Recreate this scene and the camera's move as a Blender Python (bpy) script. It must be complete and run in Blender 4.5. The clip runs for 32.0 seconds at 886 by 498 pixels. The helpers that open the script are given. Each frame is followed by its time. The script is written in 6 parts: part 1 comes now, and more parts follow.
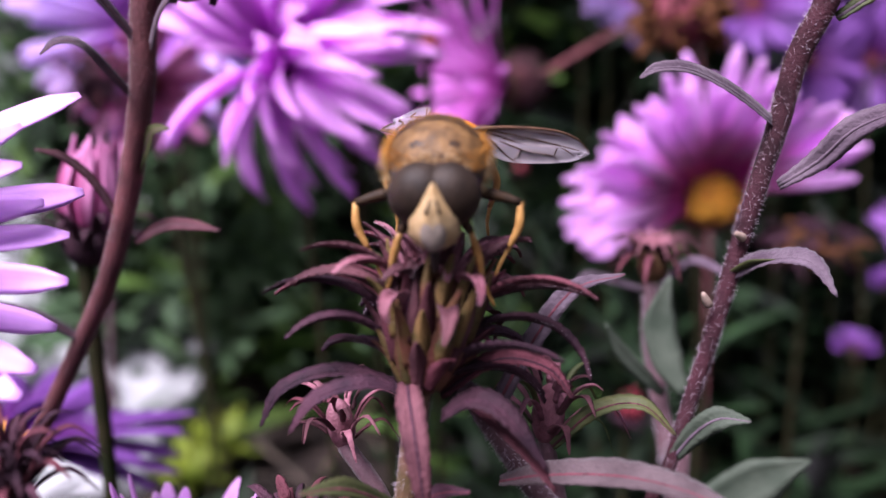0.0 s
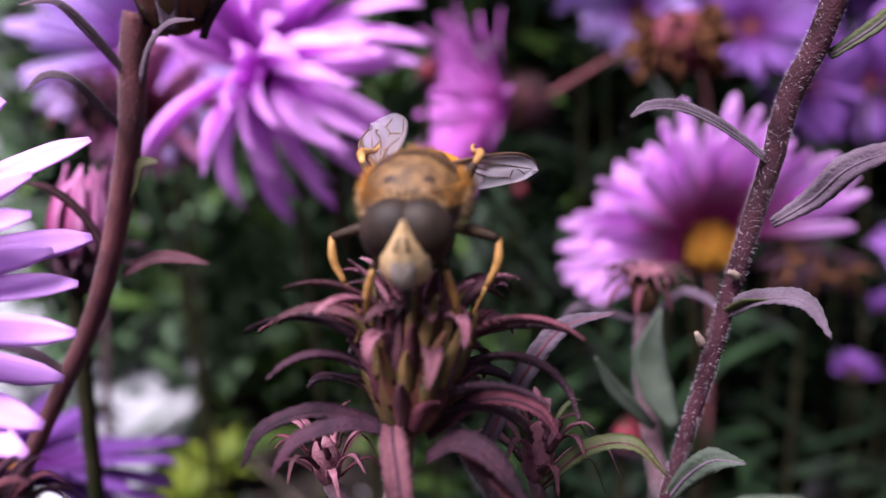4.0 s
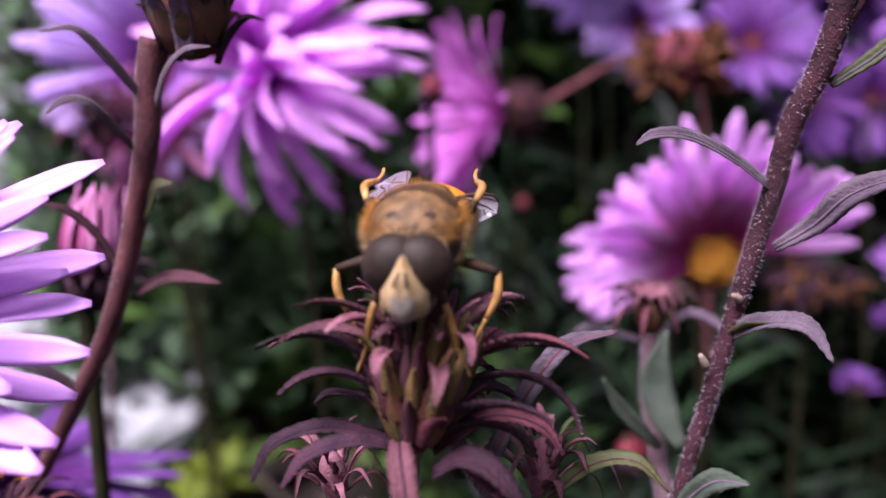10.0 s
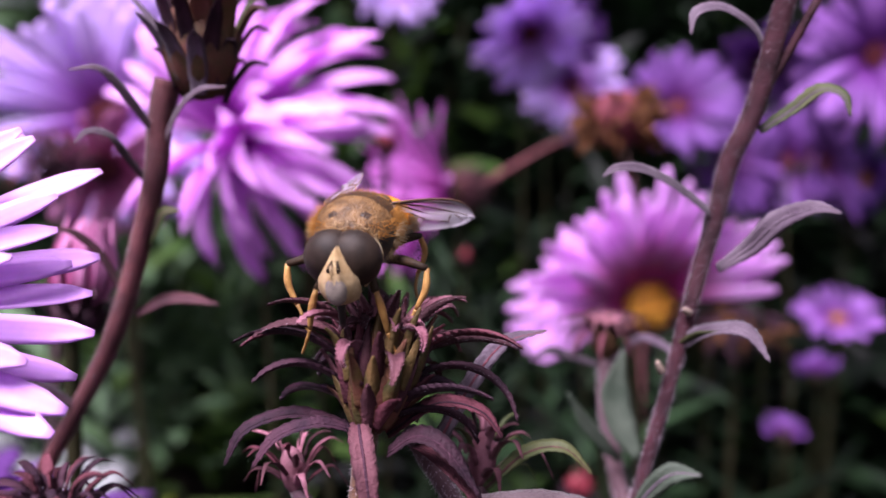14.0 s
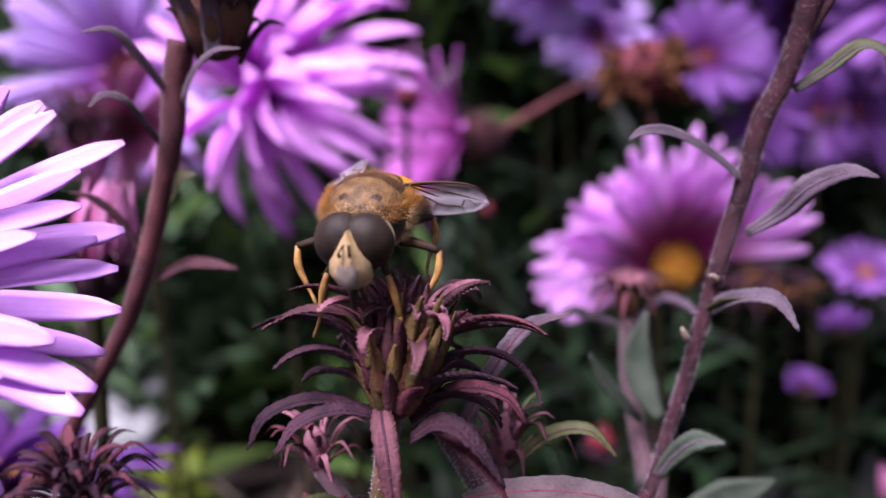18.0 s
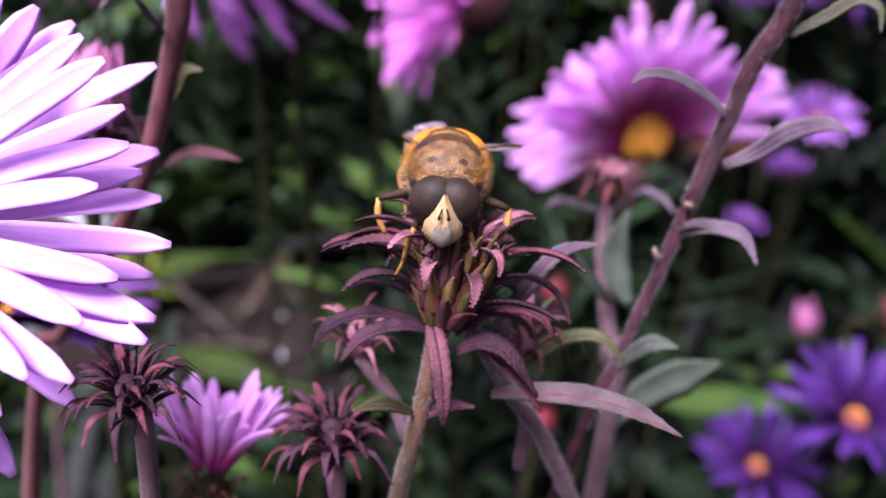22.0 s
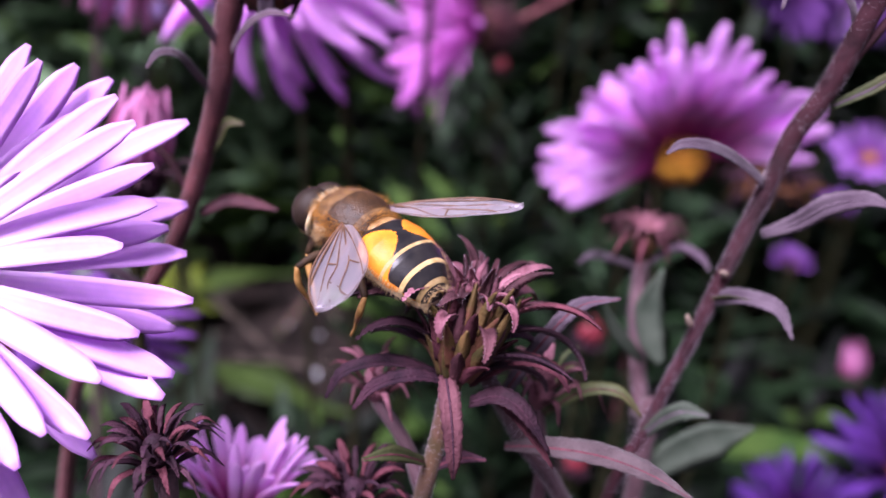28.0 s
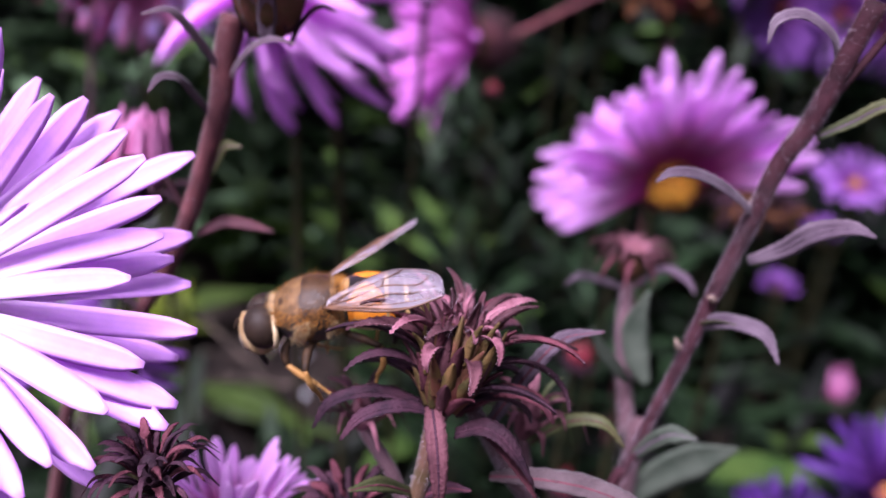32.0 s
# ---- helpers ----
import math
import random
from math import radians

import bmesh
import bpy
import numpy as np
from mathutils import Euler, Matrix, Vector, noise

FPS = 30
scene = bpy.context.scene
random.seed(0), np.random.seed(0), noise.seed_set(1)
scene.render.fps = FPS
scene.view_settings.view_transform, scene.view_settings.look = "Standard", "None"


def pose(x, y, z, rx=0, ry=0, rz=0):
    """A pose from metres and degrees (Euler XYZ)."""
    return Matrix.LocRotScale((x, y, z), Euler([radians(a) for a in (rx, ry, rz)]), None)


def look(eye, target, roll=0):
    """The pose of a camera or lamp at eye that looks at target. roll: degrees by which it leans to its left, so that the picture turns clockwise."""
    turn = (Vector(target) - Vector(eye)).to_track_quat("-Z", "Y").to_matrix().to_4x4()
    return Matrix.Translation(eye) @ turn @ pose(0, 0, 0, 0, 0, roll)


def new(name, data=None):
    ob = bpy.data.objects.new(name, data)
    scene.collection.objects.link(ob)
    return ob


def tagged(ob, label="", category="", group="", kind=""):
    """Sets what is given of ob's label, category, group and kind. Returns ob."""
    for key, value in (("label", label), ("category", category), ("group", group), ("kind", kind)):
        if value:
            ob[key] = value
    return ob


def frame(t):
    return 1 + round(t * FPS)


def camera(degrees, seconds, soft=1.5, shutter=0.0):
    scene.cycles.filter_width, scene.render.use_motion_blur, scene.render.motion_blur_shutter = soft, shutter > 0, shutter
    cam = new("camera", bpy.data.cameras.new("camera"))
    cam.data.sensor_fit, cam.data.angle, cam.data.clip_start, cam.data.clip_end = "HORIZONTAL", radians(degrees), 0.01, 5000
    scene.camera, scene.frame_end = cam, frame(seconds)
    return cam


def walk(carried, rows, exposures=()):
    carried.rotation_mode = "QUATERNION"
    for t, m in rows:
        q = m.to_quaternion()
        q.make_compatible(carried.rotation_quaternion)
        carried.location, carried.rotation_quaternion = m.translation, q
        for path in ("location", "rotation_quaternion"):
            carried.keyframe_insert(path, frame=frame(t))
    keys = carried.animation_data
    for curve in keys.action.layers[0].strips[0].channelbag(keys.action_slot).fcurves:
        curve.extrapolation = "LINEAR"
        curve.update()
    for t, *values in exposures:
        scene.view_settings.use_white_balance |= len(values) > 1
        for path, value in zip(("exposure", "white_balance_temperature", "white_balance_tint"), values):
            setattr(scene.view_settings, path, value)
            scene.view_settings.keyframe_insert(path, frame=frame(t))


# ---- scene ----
cam = camera(60.0, 32.0, soft=1.5, shutter=0.3)
cam.data.dof.use_dof = True
cam.data.dof.focus_distance = 0.0338
cam.data.dof.aperture_fstop = 36.0
walk(cam, [
    (0.0, pose(-0.00127, 0.00125, 0.19956, 77.29, 0.46, -1.75)),
    (1.0, pose(-0.00116, 0.00042, 0.20010, 77.92, 0.67, -2.01)),
    (2.0, pose(-0.00087, 0.00178, 0.19981, 78.77, 0.46, -1.31)),
    (3.0, pose(-0.00078, 0.00203, 0.19992, 79.09, 0.32, -1.67)),
    (3.5, pose(-0.00075, 0.00194, 0.20033, 78.69, 0.27, -1.71)),
    (5.5, pose(-0.00055, 0.00126, 0.20013, 78.67, 0.49, -1.17)),
    (6.0, pose(0.00006, 0.00006, 0.19994, 78.02, 1.50, -0.42)),
    (7.0, pose(0.00010, -0.00054, 0.19950, 78.88, 2.87, -1.56)),
    (8.0, pose(0.00061, -0.00432, 0.19988, 79.16, 2.76, -1.30)),
    (9.0, pose(-0.00008, 0.00015, 0.20040, 79.84, 0.98, -1.07)),
    (10.0, pose(-0.00107, 0.00126, 0.20098, 79.55, 0.03, -1.47)),
    (11.0, pose(-0.00251, -0.00013, 0.20112, 81.03, -0.05, -5.13)),
    (12.0, pose(-0.00333, -0.00295, 0.20040, 82.70, -0.03, -6.87)),
    (13.0, pose(-0.00400, -0.00486, 0.19921, 82.48, -0.55, -5.73)),
    (14.0, pose(-0.00418, -0.00354, 0.19978, 83.85, -0.89, -6.23)),
    (15.0, pose(-0.00451, -0.00109, 0.20027, 80.66, -2.05, -6.43)),
    (15.5, pose(-0.00428, -0.00064, 0.20025, 79.98, -2.09, -6.35)),
    (17.5, pose(-0.00348, -0.00241, 0.19992, 80.61, 0.39, -4.97)),
    (18.0, pose(-0.00400, -0.00267, 0.20041, 80.24, -0.56, -4.60)),
    (19.0, pose(-0.00424, -0.00199, 0.20045, 79.73, -0.48, -5.71)),
    (20.0, pose(-0.00446, -0.00089, 0.20039, 78.67, -0.63, -7.30)),
    (20.5, pose(-0.00539, -0.00013, 0.20183, 70.71, -1.37, -8.85)),
    (21.0, pose(-0.00468, 0.00090, 0.20185, 69.79, -4.55, -7.48)),
    (21.5, pose(-0.00749, -0.00118, 0.20395, 70.46, -5.00, -9.48)),
    (22.0, pose(-0.00703, -0.00378, 0.20680, 66.13, -4.70, -7.06)),
    (22.5, pose(-0.00626, -0.00537, 0.20755, 66.87, -4.92, -5.48)),
    (23.0, pose(-0.00591, -0.00438, 0.20791, 67.43, -5.46, -7.60)),
    (23.5, pose(-0.00572, -0.00481, 0.20764, 68.20, -4.60, -5.32)),
    (24.0, pose(-0.00540, -0.00671, 0.20873, 68.57, -5.37, -3.98)),
    (24.5, pose(-0.00491, -0.00384, 0.20846, 68.40, -3.94, -4.05)),
    (25.0, pose(-0.00512, -0.00265, 0.20822, 66.43, -5.57, -3.34)),
    (25.5, pose(-0.00589, -0.00289, 0.20924, 65.22, -4.76, -2.00)),
    (27.5, pose(-0.00660, -0.00283, 0.20882, 67.02, -5.31, -3.43)),
    (28.0, pose(-0.00654, -0.00299, 0.20892, 67.38, -5.36, -3.46)),
    (29.0, pose(-0.00693, -0.00316, 0.20902, 68.02, -5.57, -3.01)),
    (30.0, pose(-0.00697, -0.00369, 0.20935, 68.80, -5.99, -3.27)),
    (31.0, pose(-0.00719, -0.00363, 0.20945, 68.81, -6.38, -3.67)),
    (32.0, pose(-0.00689, -0.00361, 0.20933, 68.96, -6.18, -3.99)),
], [(0.0, 1.22, 5900, 31), (1.0, 1.14, 5900, 31), (7.3, 1.12, 5900, 32), (8.0, 1.3, 5900, 32), (8.7, 1.14, 5900, 33), (12.0, 1.12, 5900, 33), (14.0, 1.2, 5900, 33), (15.0, 1.07, 5850, 34), (20.0, 1.03, 5850, 35), (21.2, 1.07, 5850, 35), (21.9, 1.4, 5800, 35), (23.2, 1.42, 5800, 35), (24.2, 1.12, 5750, 37), (25.0, 1.0, 5750, 38), (27.5, 1.1, 5750, 38), (32.0, 1.12, 5750, 38)])

# ---- light: bright overcast day, open sky over the bed ----
world = bpy.data.worlds.new("overcast_sky")
scene.world = world
world.use_nodes = True
wn = world.node_tree
sky = wn.nodes.new("ShaderNodeTexSky")
sky.sky_type, sky.sun_disc = "NISHITA", False
sky.sun_elevation, sky.sun_rotation = radians(60), radians(221)
sky.air_density, sky.dust_density, sky.ozone_density = 1.0, 4.0, 1.0
bg = next(n for n in wn.nodes if n.type == "BACKGROUND")
bg.inputs["Strength"].default_value = 0.05
haze = wn.nodes.new("ShaderNodeHueSaturation")  # thin cloud greys the blue
haze.inputs["Saturation"].default_value = 0.3
wn.links.new(sky.outputs[0], haze.inputs["Color"])
wn.links.new(haze.outputs[0], bg.inputs[0])
sun_data = bpy.data.lights.new("sun", "SUN")
sun_data.energy, sun_data.angle, sun_data.color = 5.0, radians(26), (1.0, 0.96, 0.9)
sun = new("sun", sun_data)
sun.matrix_world = look((-0.38, -0.44, 1.0), (0, 0, 0))

K = 0.001  # the plan below is in millimetres


# ---- materials ----
def surface(name, c1, c2, size, rough=0.6, bump=0.2, trans=0.0, spec=0.4, fine=0.0, coat=0.0, sheen=0.0, vary=0.12):
    """Two-tone mottled surface; size: millimetres of the mottling, fine: millimetres of the grain."""
    m = bpy.data.materials.new(name)
    m.use_nodes = True
    t = m.node_tree
    n, link = t.nodes, t.links.new
    out = next(a for a in n if a.type == "OUTPUT_MATERIAL")
    b = next(a for a in n if a.type == "BSDF_PRINCIPLED")
    co = n.new("ShaderNodeTexCoord")
    n1 = n.new("ShaderNodeTexNoise")
    n1.inputs["Scale"].default_value, n1.inputs["Detail"].default_value = 1000.0 / size, 5.0
    n2 = n.new("ShaderNodeTexNoise")
    n2.inputs["Scale"].default_value, n2.inputs["Detail"].default_value = 1000.0 / (fine or size * 0.14), 3.0
    link(co.outputs["Object"], n1.inputs["Vector"])
    link(co.outputs["Object"], n2.inputs["Vector"])
    ramp = n.new("ShaderNodeMapRange")
    ramp.inputs[1].default_value, ramp.inputs[2].default_value = 0.34, 0.66
    link(n1.outputs["Fac"], ramp.inputs[0])
    mix = n.new("ShaderNodeMix")
    mix.data_type = "RGBA"
    mix.inputs[6].default_value, mix.inputs[7].default_value = (*c1, 1), (*c2, 1)
    link(ramp.outputs[0], mix.inputs[0])
    info = n.new("ShaderNodeObjectInfo")
    isl = n.new("ShaderNodeNewGeometry")
    add = n.new("ShaderNodeMath")
    add.operation = "ADD"
    link(info.outputs["Random"], add.inputs[0])
    link(isl.outputs["Random Per Island"], add.inputs[1])
    add2 = n.new("ShaderNodeMath")
    add2.operation = "ADD"
    link(add.outputs[0], add2.inputs[0])
    link(n2.outputs["Fac"], add2.inputs[1])
    val = n.new("ShaderNodeMapRange")
    val.inputs[1].default_value, val.inputs[2].default_value = 0.3, 2.7
    val.inputs[3].default_value, val.inputs[4].default_value = 1 - 2.2 * vary, 1 + 2.2 * vary
    link(add2.outputs[0], val.inputs[0])
    hsv = n.new("ShaderNodeHueSaturation")
    link(mix.outputs[2], hsv.inputs["Color"])
    link(val.outputs[0], hsv.inputs["Value"])
    link(hsv.outputs[0], b.inputs["Base Color"])
    b.inputs["Roughness"].default_value = rough
    b.inputs["Specular IOR Level"].default_value = spec
    b.inputs["Coat Weight"].default_value = coat
    b.inputs["Sheen Weight"].default_value = sheen
    if bump:
        bn = n.new("ShaderNodeBump")
        bn.inputs["Strength"].default_value, bn.inputs["Distance"].default_value = bump, 0.0001
        link(n2.outputs["Fac"], bn.inputs["Height"])
        link(bn.outputs[0], b.inputs["Normal"])
    if trans:
        tr = n.new("ShaderNodeBsdfTranslucent")
        link(hsv.outputs[0], tr.inputs["Color"])
        ms = n.new("ShaderNodeMixShader")
        ms.inputs[0].default_value = trans
        link(b.outputs[0], ms.inputs[1])
        link(tr.outputs[0], ms.inputs[2])
        link(ms.outputs[0], out.inputs["Surface"])
    return m


def petal_surface(name, base, tip, stripe, trans=0.35):
    """Ray floret: colour runs from the claw to the tip, with fine lengthwise veins; the petal lies along local x, 1 mm units."""
    m = surface(name, base, tip, 6, 0.55, 0.25, trans, 0.3, 0.5, vary=0.1)
    t = m.node_tree
    n, link = t.nodes, t.links.new
    hsv = next(a for a in n if a.type == "HUE_SAT")
    uv = n.new("ShaderNodeTexCoord")
    sep = n.new("ShaderNodeSeparateXYZ")
    link(uv.outputs["Generated"], sep.inputs[0])
    w = n.new("ShaderNodeMath")
    w.operation = "MULTIPLY"
    w.inputs[1].default_value = 26.0
    link(sep.outputs[1], w.inputs[0])
    s = n.new("ShaderNodeMath")
    s.operation = "SINE"
    link(w.outputs[0], s.inputs[0])
    r = n.new("ShaderNodeMapRange")
    r.inputs[1].default_value, r.inputs[2].default_value = -1.0, 1.0
    r.inputs[3].default_value, r.inputs[4].default_value = 0.0, 0.28
    link(s.outputs[0], r.inputs[0])
    grad = n.new("ShaderNodeMix")
    grad.data_type = "RGBA"
    grad.inputs[6].default_value, grad.inputs[7].default_value = (*base, 1), (*tip, 1)
    gr = n.new("ShaderNodeMapRange")
    gr.inputs[1].default_value, gr.inputs[2].default_value = 0.2, 0.66
    link(sep.outputs[0], gr.inputs[0])
    link(gr.outputs[0], grad.inputs[0])
    mx = n.new("ShaderNodeMix")
    mx.data_type = "RGBA"
    mx.inputs[7].default_value = (*stripe, 1)
    link(r.outputs[0], mx.inputs[0])
    link(grad.outputs[2], mx.inputs[6])
    link(mx.outputs[2], hsv.inputs["Color"])
    return m


M_PETAL = petal_surface("petal_violet", (0.48, 0.012, 0.22), (0.92, 0.56, 0.95), (0.80, 0.33, 0.88), 0.42)
M_PETAL_PINK = petal_surface("petal_orchid", (0.54, 0.07, 0.58), (0.92, 0.50, 0.95), (0.66, 0.19, 0.78), 0.45)
M_PETAL_PALE = petal_surface("petal_pale_lilac", (0.76, 0.57, 0.80), (0.75, 0.40, 0.86), (0.62, 0.32, 0.78), 0.3)
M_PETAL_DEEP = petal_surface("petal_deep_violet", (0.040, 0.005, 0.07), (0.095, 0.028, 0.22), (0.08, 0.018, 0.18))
M_PETAL_MAGENTA = petal_surface("petal_magenta", (0.46, 0.04, 0.36), (0.80, 0.30, 0.78), (0.62, 0.14, 0.60), 0.42)
M_PETAL_LAVENDER = petal_surface("petal_lavender", (0.42, 0.11, 0.55), (0.76, 0.54, 0.95), (0.58, 0.35, 0.86), 0.4)
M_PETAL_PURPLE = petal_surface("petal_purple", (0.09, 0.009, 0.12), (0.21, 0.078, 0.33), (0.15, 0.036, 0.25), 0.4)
M_PETAL_MAUVE = petal_surface("petal_mauve_violet", (0.20, 0.03, 0.30), (0.46, 0.20, 0.62), (0.34, 0.10, 0.50), 0.4)
M_PETAL_ROSE = petal_surface("petal_rose", (0.34, 0.06, 0.18), (0.56, 0.22, 0.42), (0.44, 0.11, 0.27))
M_DISC = surface("disc_orange", (0.62, 0.24, 0.02), (0.85, 0.45, 0.04), 1.2, 0.7, 0.5)
M_DISC_DARK = surface("disc_dark_red", (0.08, 0.008, 0.022), (0.17, 0.022, 0.035), 1.5, 0.75, 0.5)
M_BRACT = surface("bract_purple", (0.045, 0.010, 0.016), (0.125, 0.036, 0.050), 1.2, 0.76, 1.0, 0.08, 0.22, 0.14, vary=0.45)
# dark purple bracts; also puts shade into the seed head's low tiers and collar
M_BRACT_DARK_SHADE = surface("bract_dark_purple_shade", (0.018, 0.007, 0.014), (0.050, 0.018, 0.030), 1.4, 0.76, 1.0, 0.05, 0.22, 0.16, vary=0.35)
M_BRACT_PINK = surface("bract_mauve", (0.140, 0.044, 0.062), (0.330, 0.140, 0.180), 1.2, 0.72, 1.0, 0.12, 0.28, 0.14, vary=0.3)
M_BRACT_GREEN = surface("bract_olive", (0.070, 0.042, 0.012), (0.130, 0.040, 0.030), 0.9, 0.65, 0.6, 0.12, 0.35, 0.16, vary=0.25)
M_BRACT_OLIVE = surface("bract_ochre", (0.060, 0.050, 0.014), (0.150, 0.085, 0.030), 1.0, 0.7, 0.7, 0.12, 0.3, 0.16, vary=0.3)
M_STEM_OCHRE = surface("stem_ochre", (0.075, 0.045, 0.016), (0.130, 0.062, 0.040), 1.6, 0.75, 0.8, 0, 0.25, 0.16, sheen=0.1, vary=0.25)
M_LEAF_MAUVE = surface("leaf_dusty_mauve", (0.046, 0.030, 0.034), (0.092, 0.064, 0.070), 1.6, 0.74, 0.9, 0.12, 0.25, 0.16, sheen=0.1, vary=0.25)
M_HAIR = surface("hair_pale", (0.28, 0.22, 0.27), (0.48, 0.40, 0.46), 2, 0.7, 0)
M_SCAR = surface("leaf_scar_cream", (0.16, 0.11, 0.09), (0.28, 0.21, 0.17), 0.5, 0.8, 0.4, 0, 0.2, 0.1)
M_STEM = surface("stem_purple", (0.052, 0.022, 0.032), (0.105, 0.052, 0.062), 2.5, 0.7, 0.7, 0, 0.3, 0.2, sheen=0.1, vary=0.25)
M_STEM_GREY = surface("stem_grey_purple", (0.018, 0.005, 0.008), (0.050, 0.015, 0.022), 1.6, 0.8, 0.9, 0, 0.2, 0.14, vary=0.3)
M_STEM_RED = surface("stem_red_brown", (0.060, 0.013, 0.017), (0.140, 0.038, 0.044), 2.2, 0.7, 0.8, 0, 0.28, 0.16, sheen=0.1, vary=0.35)
M_STEM_GREEN = surface("stem_green", (0.010, 0.014, 0.005), (0.026, 0.022, 0.010), 3, 0.75, 0.5, 0, 0.1)
M_LEAF_GREY = surface("leaf_grey_purple", (0.066, 0.040, 0.062), (0.130, 0.092, 0.122), 1.8, 0.72, 0.8, 0.15, 0.3, 0.16, sheen=0.1, vary=0.22)
M_LEAF_SAGE = surface("leaf_sage", (0.046, 0.064, 0.044), (0.086, 0.106, 0.078), 2.5, 0.7, 0.7, 0.2, 0.3, 0.22, vary=0.2)
M_LEAF_PURPLE = surface("leaf_purple_flush", (0.036, 0.011, 0.016), (0.096, 0.035, 0.044), 1.5, 0.74, 1.0, 0.1, 0.25, 0.16, vary=0.35)
M_LEAF_OLIVE = surface("leaf_olive", (0.030, 0.044, 0.016), (0.070, 0.074, 0.026), 2.5, 0.6, 0.6, 0.2, 0.3, 0.2, vary=0.25)
# near-black green: the shade between the leaves is put into their colour
M_LEAF_SHADED = surface("leaf_green_shaded", (0.0008, 0.0026, 0.0011), (0.0150, 0.0340, 0.0130), 12, 0.55, 0.4, 0.08, 0.14, 1.2, vary=0.75)
M_LEAF_LIGHT = surface("leaf_light_green", (0.030, 0.068, 0.014), (0.066, 0.115, 0.024), 12, 0.65, 0.4, 0.2, 0.15, 1.2, vary=0.25)
M_LEAF_MID = surface("leaf_grey_green", (0.034, 0.070, 0.032), (0.080, 0.132, 0.066), 12, 0.6, 0.4, 0.15, 0.2, 1.2, vary=0.4)
M_LEAF_YELLOW = surface("leaf_yellow", (0.095, 0.150, 0.010), (0.190, 0.225, 0.018), 8, 0.6, 0.3, 0.3, 0.25, 1.0, vary=0.3)
M_SOIL = surface("soil", (0.005, 0.004, 0.0035), (0.018, 0.013, 0.011), 22, 0.95, 1.0, 0, 0.08, 2.5, vary=0.25)
M_CHIP = surface("wood_chip", (0.022, 0.016, 0.013), (0.10, 0.08, 0.062), 6, 0.85, 0.6, 0, 0.2, 0.6, vary=0.4)
M_STONE = surface("pale_stone", (0.26, 0.265, 0.28), (0.42, 0.425, 0.44), 40, 0.85, 0.6, 0, 0.3, 2)
M_BROWN = surface("dry_brown", (0.045, 0.017, 0.007), (0.160, 0.064, 0.024), 4, 0.85, 0.5, 0.1, 0.2, 0.6, vary=0.45)
M_RED = surface("bud_red", (0.140, 0.012, 0.024), (0.220, 0.032, 0.044), 3, 0.5, 0.3)
M_BLACK_PIPE = surface("black_pipe", (0.012, 0.012, 0.014), (0.03, 0.03, 0.032), 8, 0.4, 0.1)
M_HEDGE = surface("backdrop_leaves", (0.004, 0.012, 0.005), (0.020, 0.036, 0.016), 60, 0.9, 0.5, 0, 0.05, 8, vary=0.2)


# ---- shapes (all in millimetres) ----
def spline(pts, n):
    """n + 1 points along a smooth curve through pts."""
    p = [Vector(a) for a in pts]
    p = [2 * p[0] - p[1]] + p + [2 * p[-1] - p[-2]]
    out = []
    for i in range(n + 1):
        u = i / n * (len(p) - 3)
        k = min(int(u), len(p) - 4)
        u -= k
        a, b, c, d = p[k:k + 4]
        out.append(0.5 * (2 * b + (c - a) * u + (2 * a - 5 * b + 4 * c - d) * u * u + (3 * b - a - 3 * c + d) * u ** 3))
    return out


def lerp_list(vals, u):
    x = u * (len(vals) - 1)
    k = min(int(x), len(vals) - 2)
    return vals[k] + (vals[k + 1] - vals[k]) * (x - k)


def tube(pts, radii, n=12, sides=8, lumpy=0.0, seed=1):
    r = random.Random(seed)
    path = spline(pts, n)
    V, F = [], []
    ref = Vector((0.3, 1, 0.1))
    for i, p in enumerate(path):
        t = (path[min(i + 1, n)] - path[max(i - 1, 0)]).normalized()
        a = t.cross(ref).normalized()
        b = t.cross(a)
        rad = lerp_list(radii, i / n)
        for s in range(sides):
            g = 2 * math.pi * s / sides
            q = rad * (1 + lumpy * r.uniform(-1, 1))
            V.append(p + a * math.cos(g) * q + b * math.sin(g) * q)
    for i in range(n):
        for s in range(sides):
            s2 = (s + 1) % sides
            F.append((i * sides + s, i * sides + s2, (i + 1) * sides + s2, (i + 1) * sides + s))
    F.append(tuple(range(sides - 1, -1, -1)))
    F.append(tuple(n * sides + s for s in range(sides)))
    return V, F


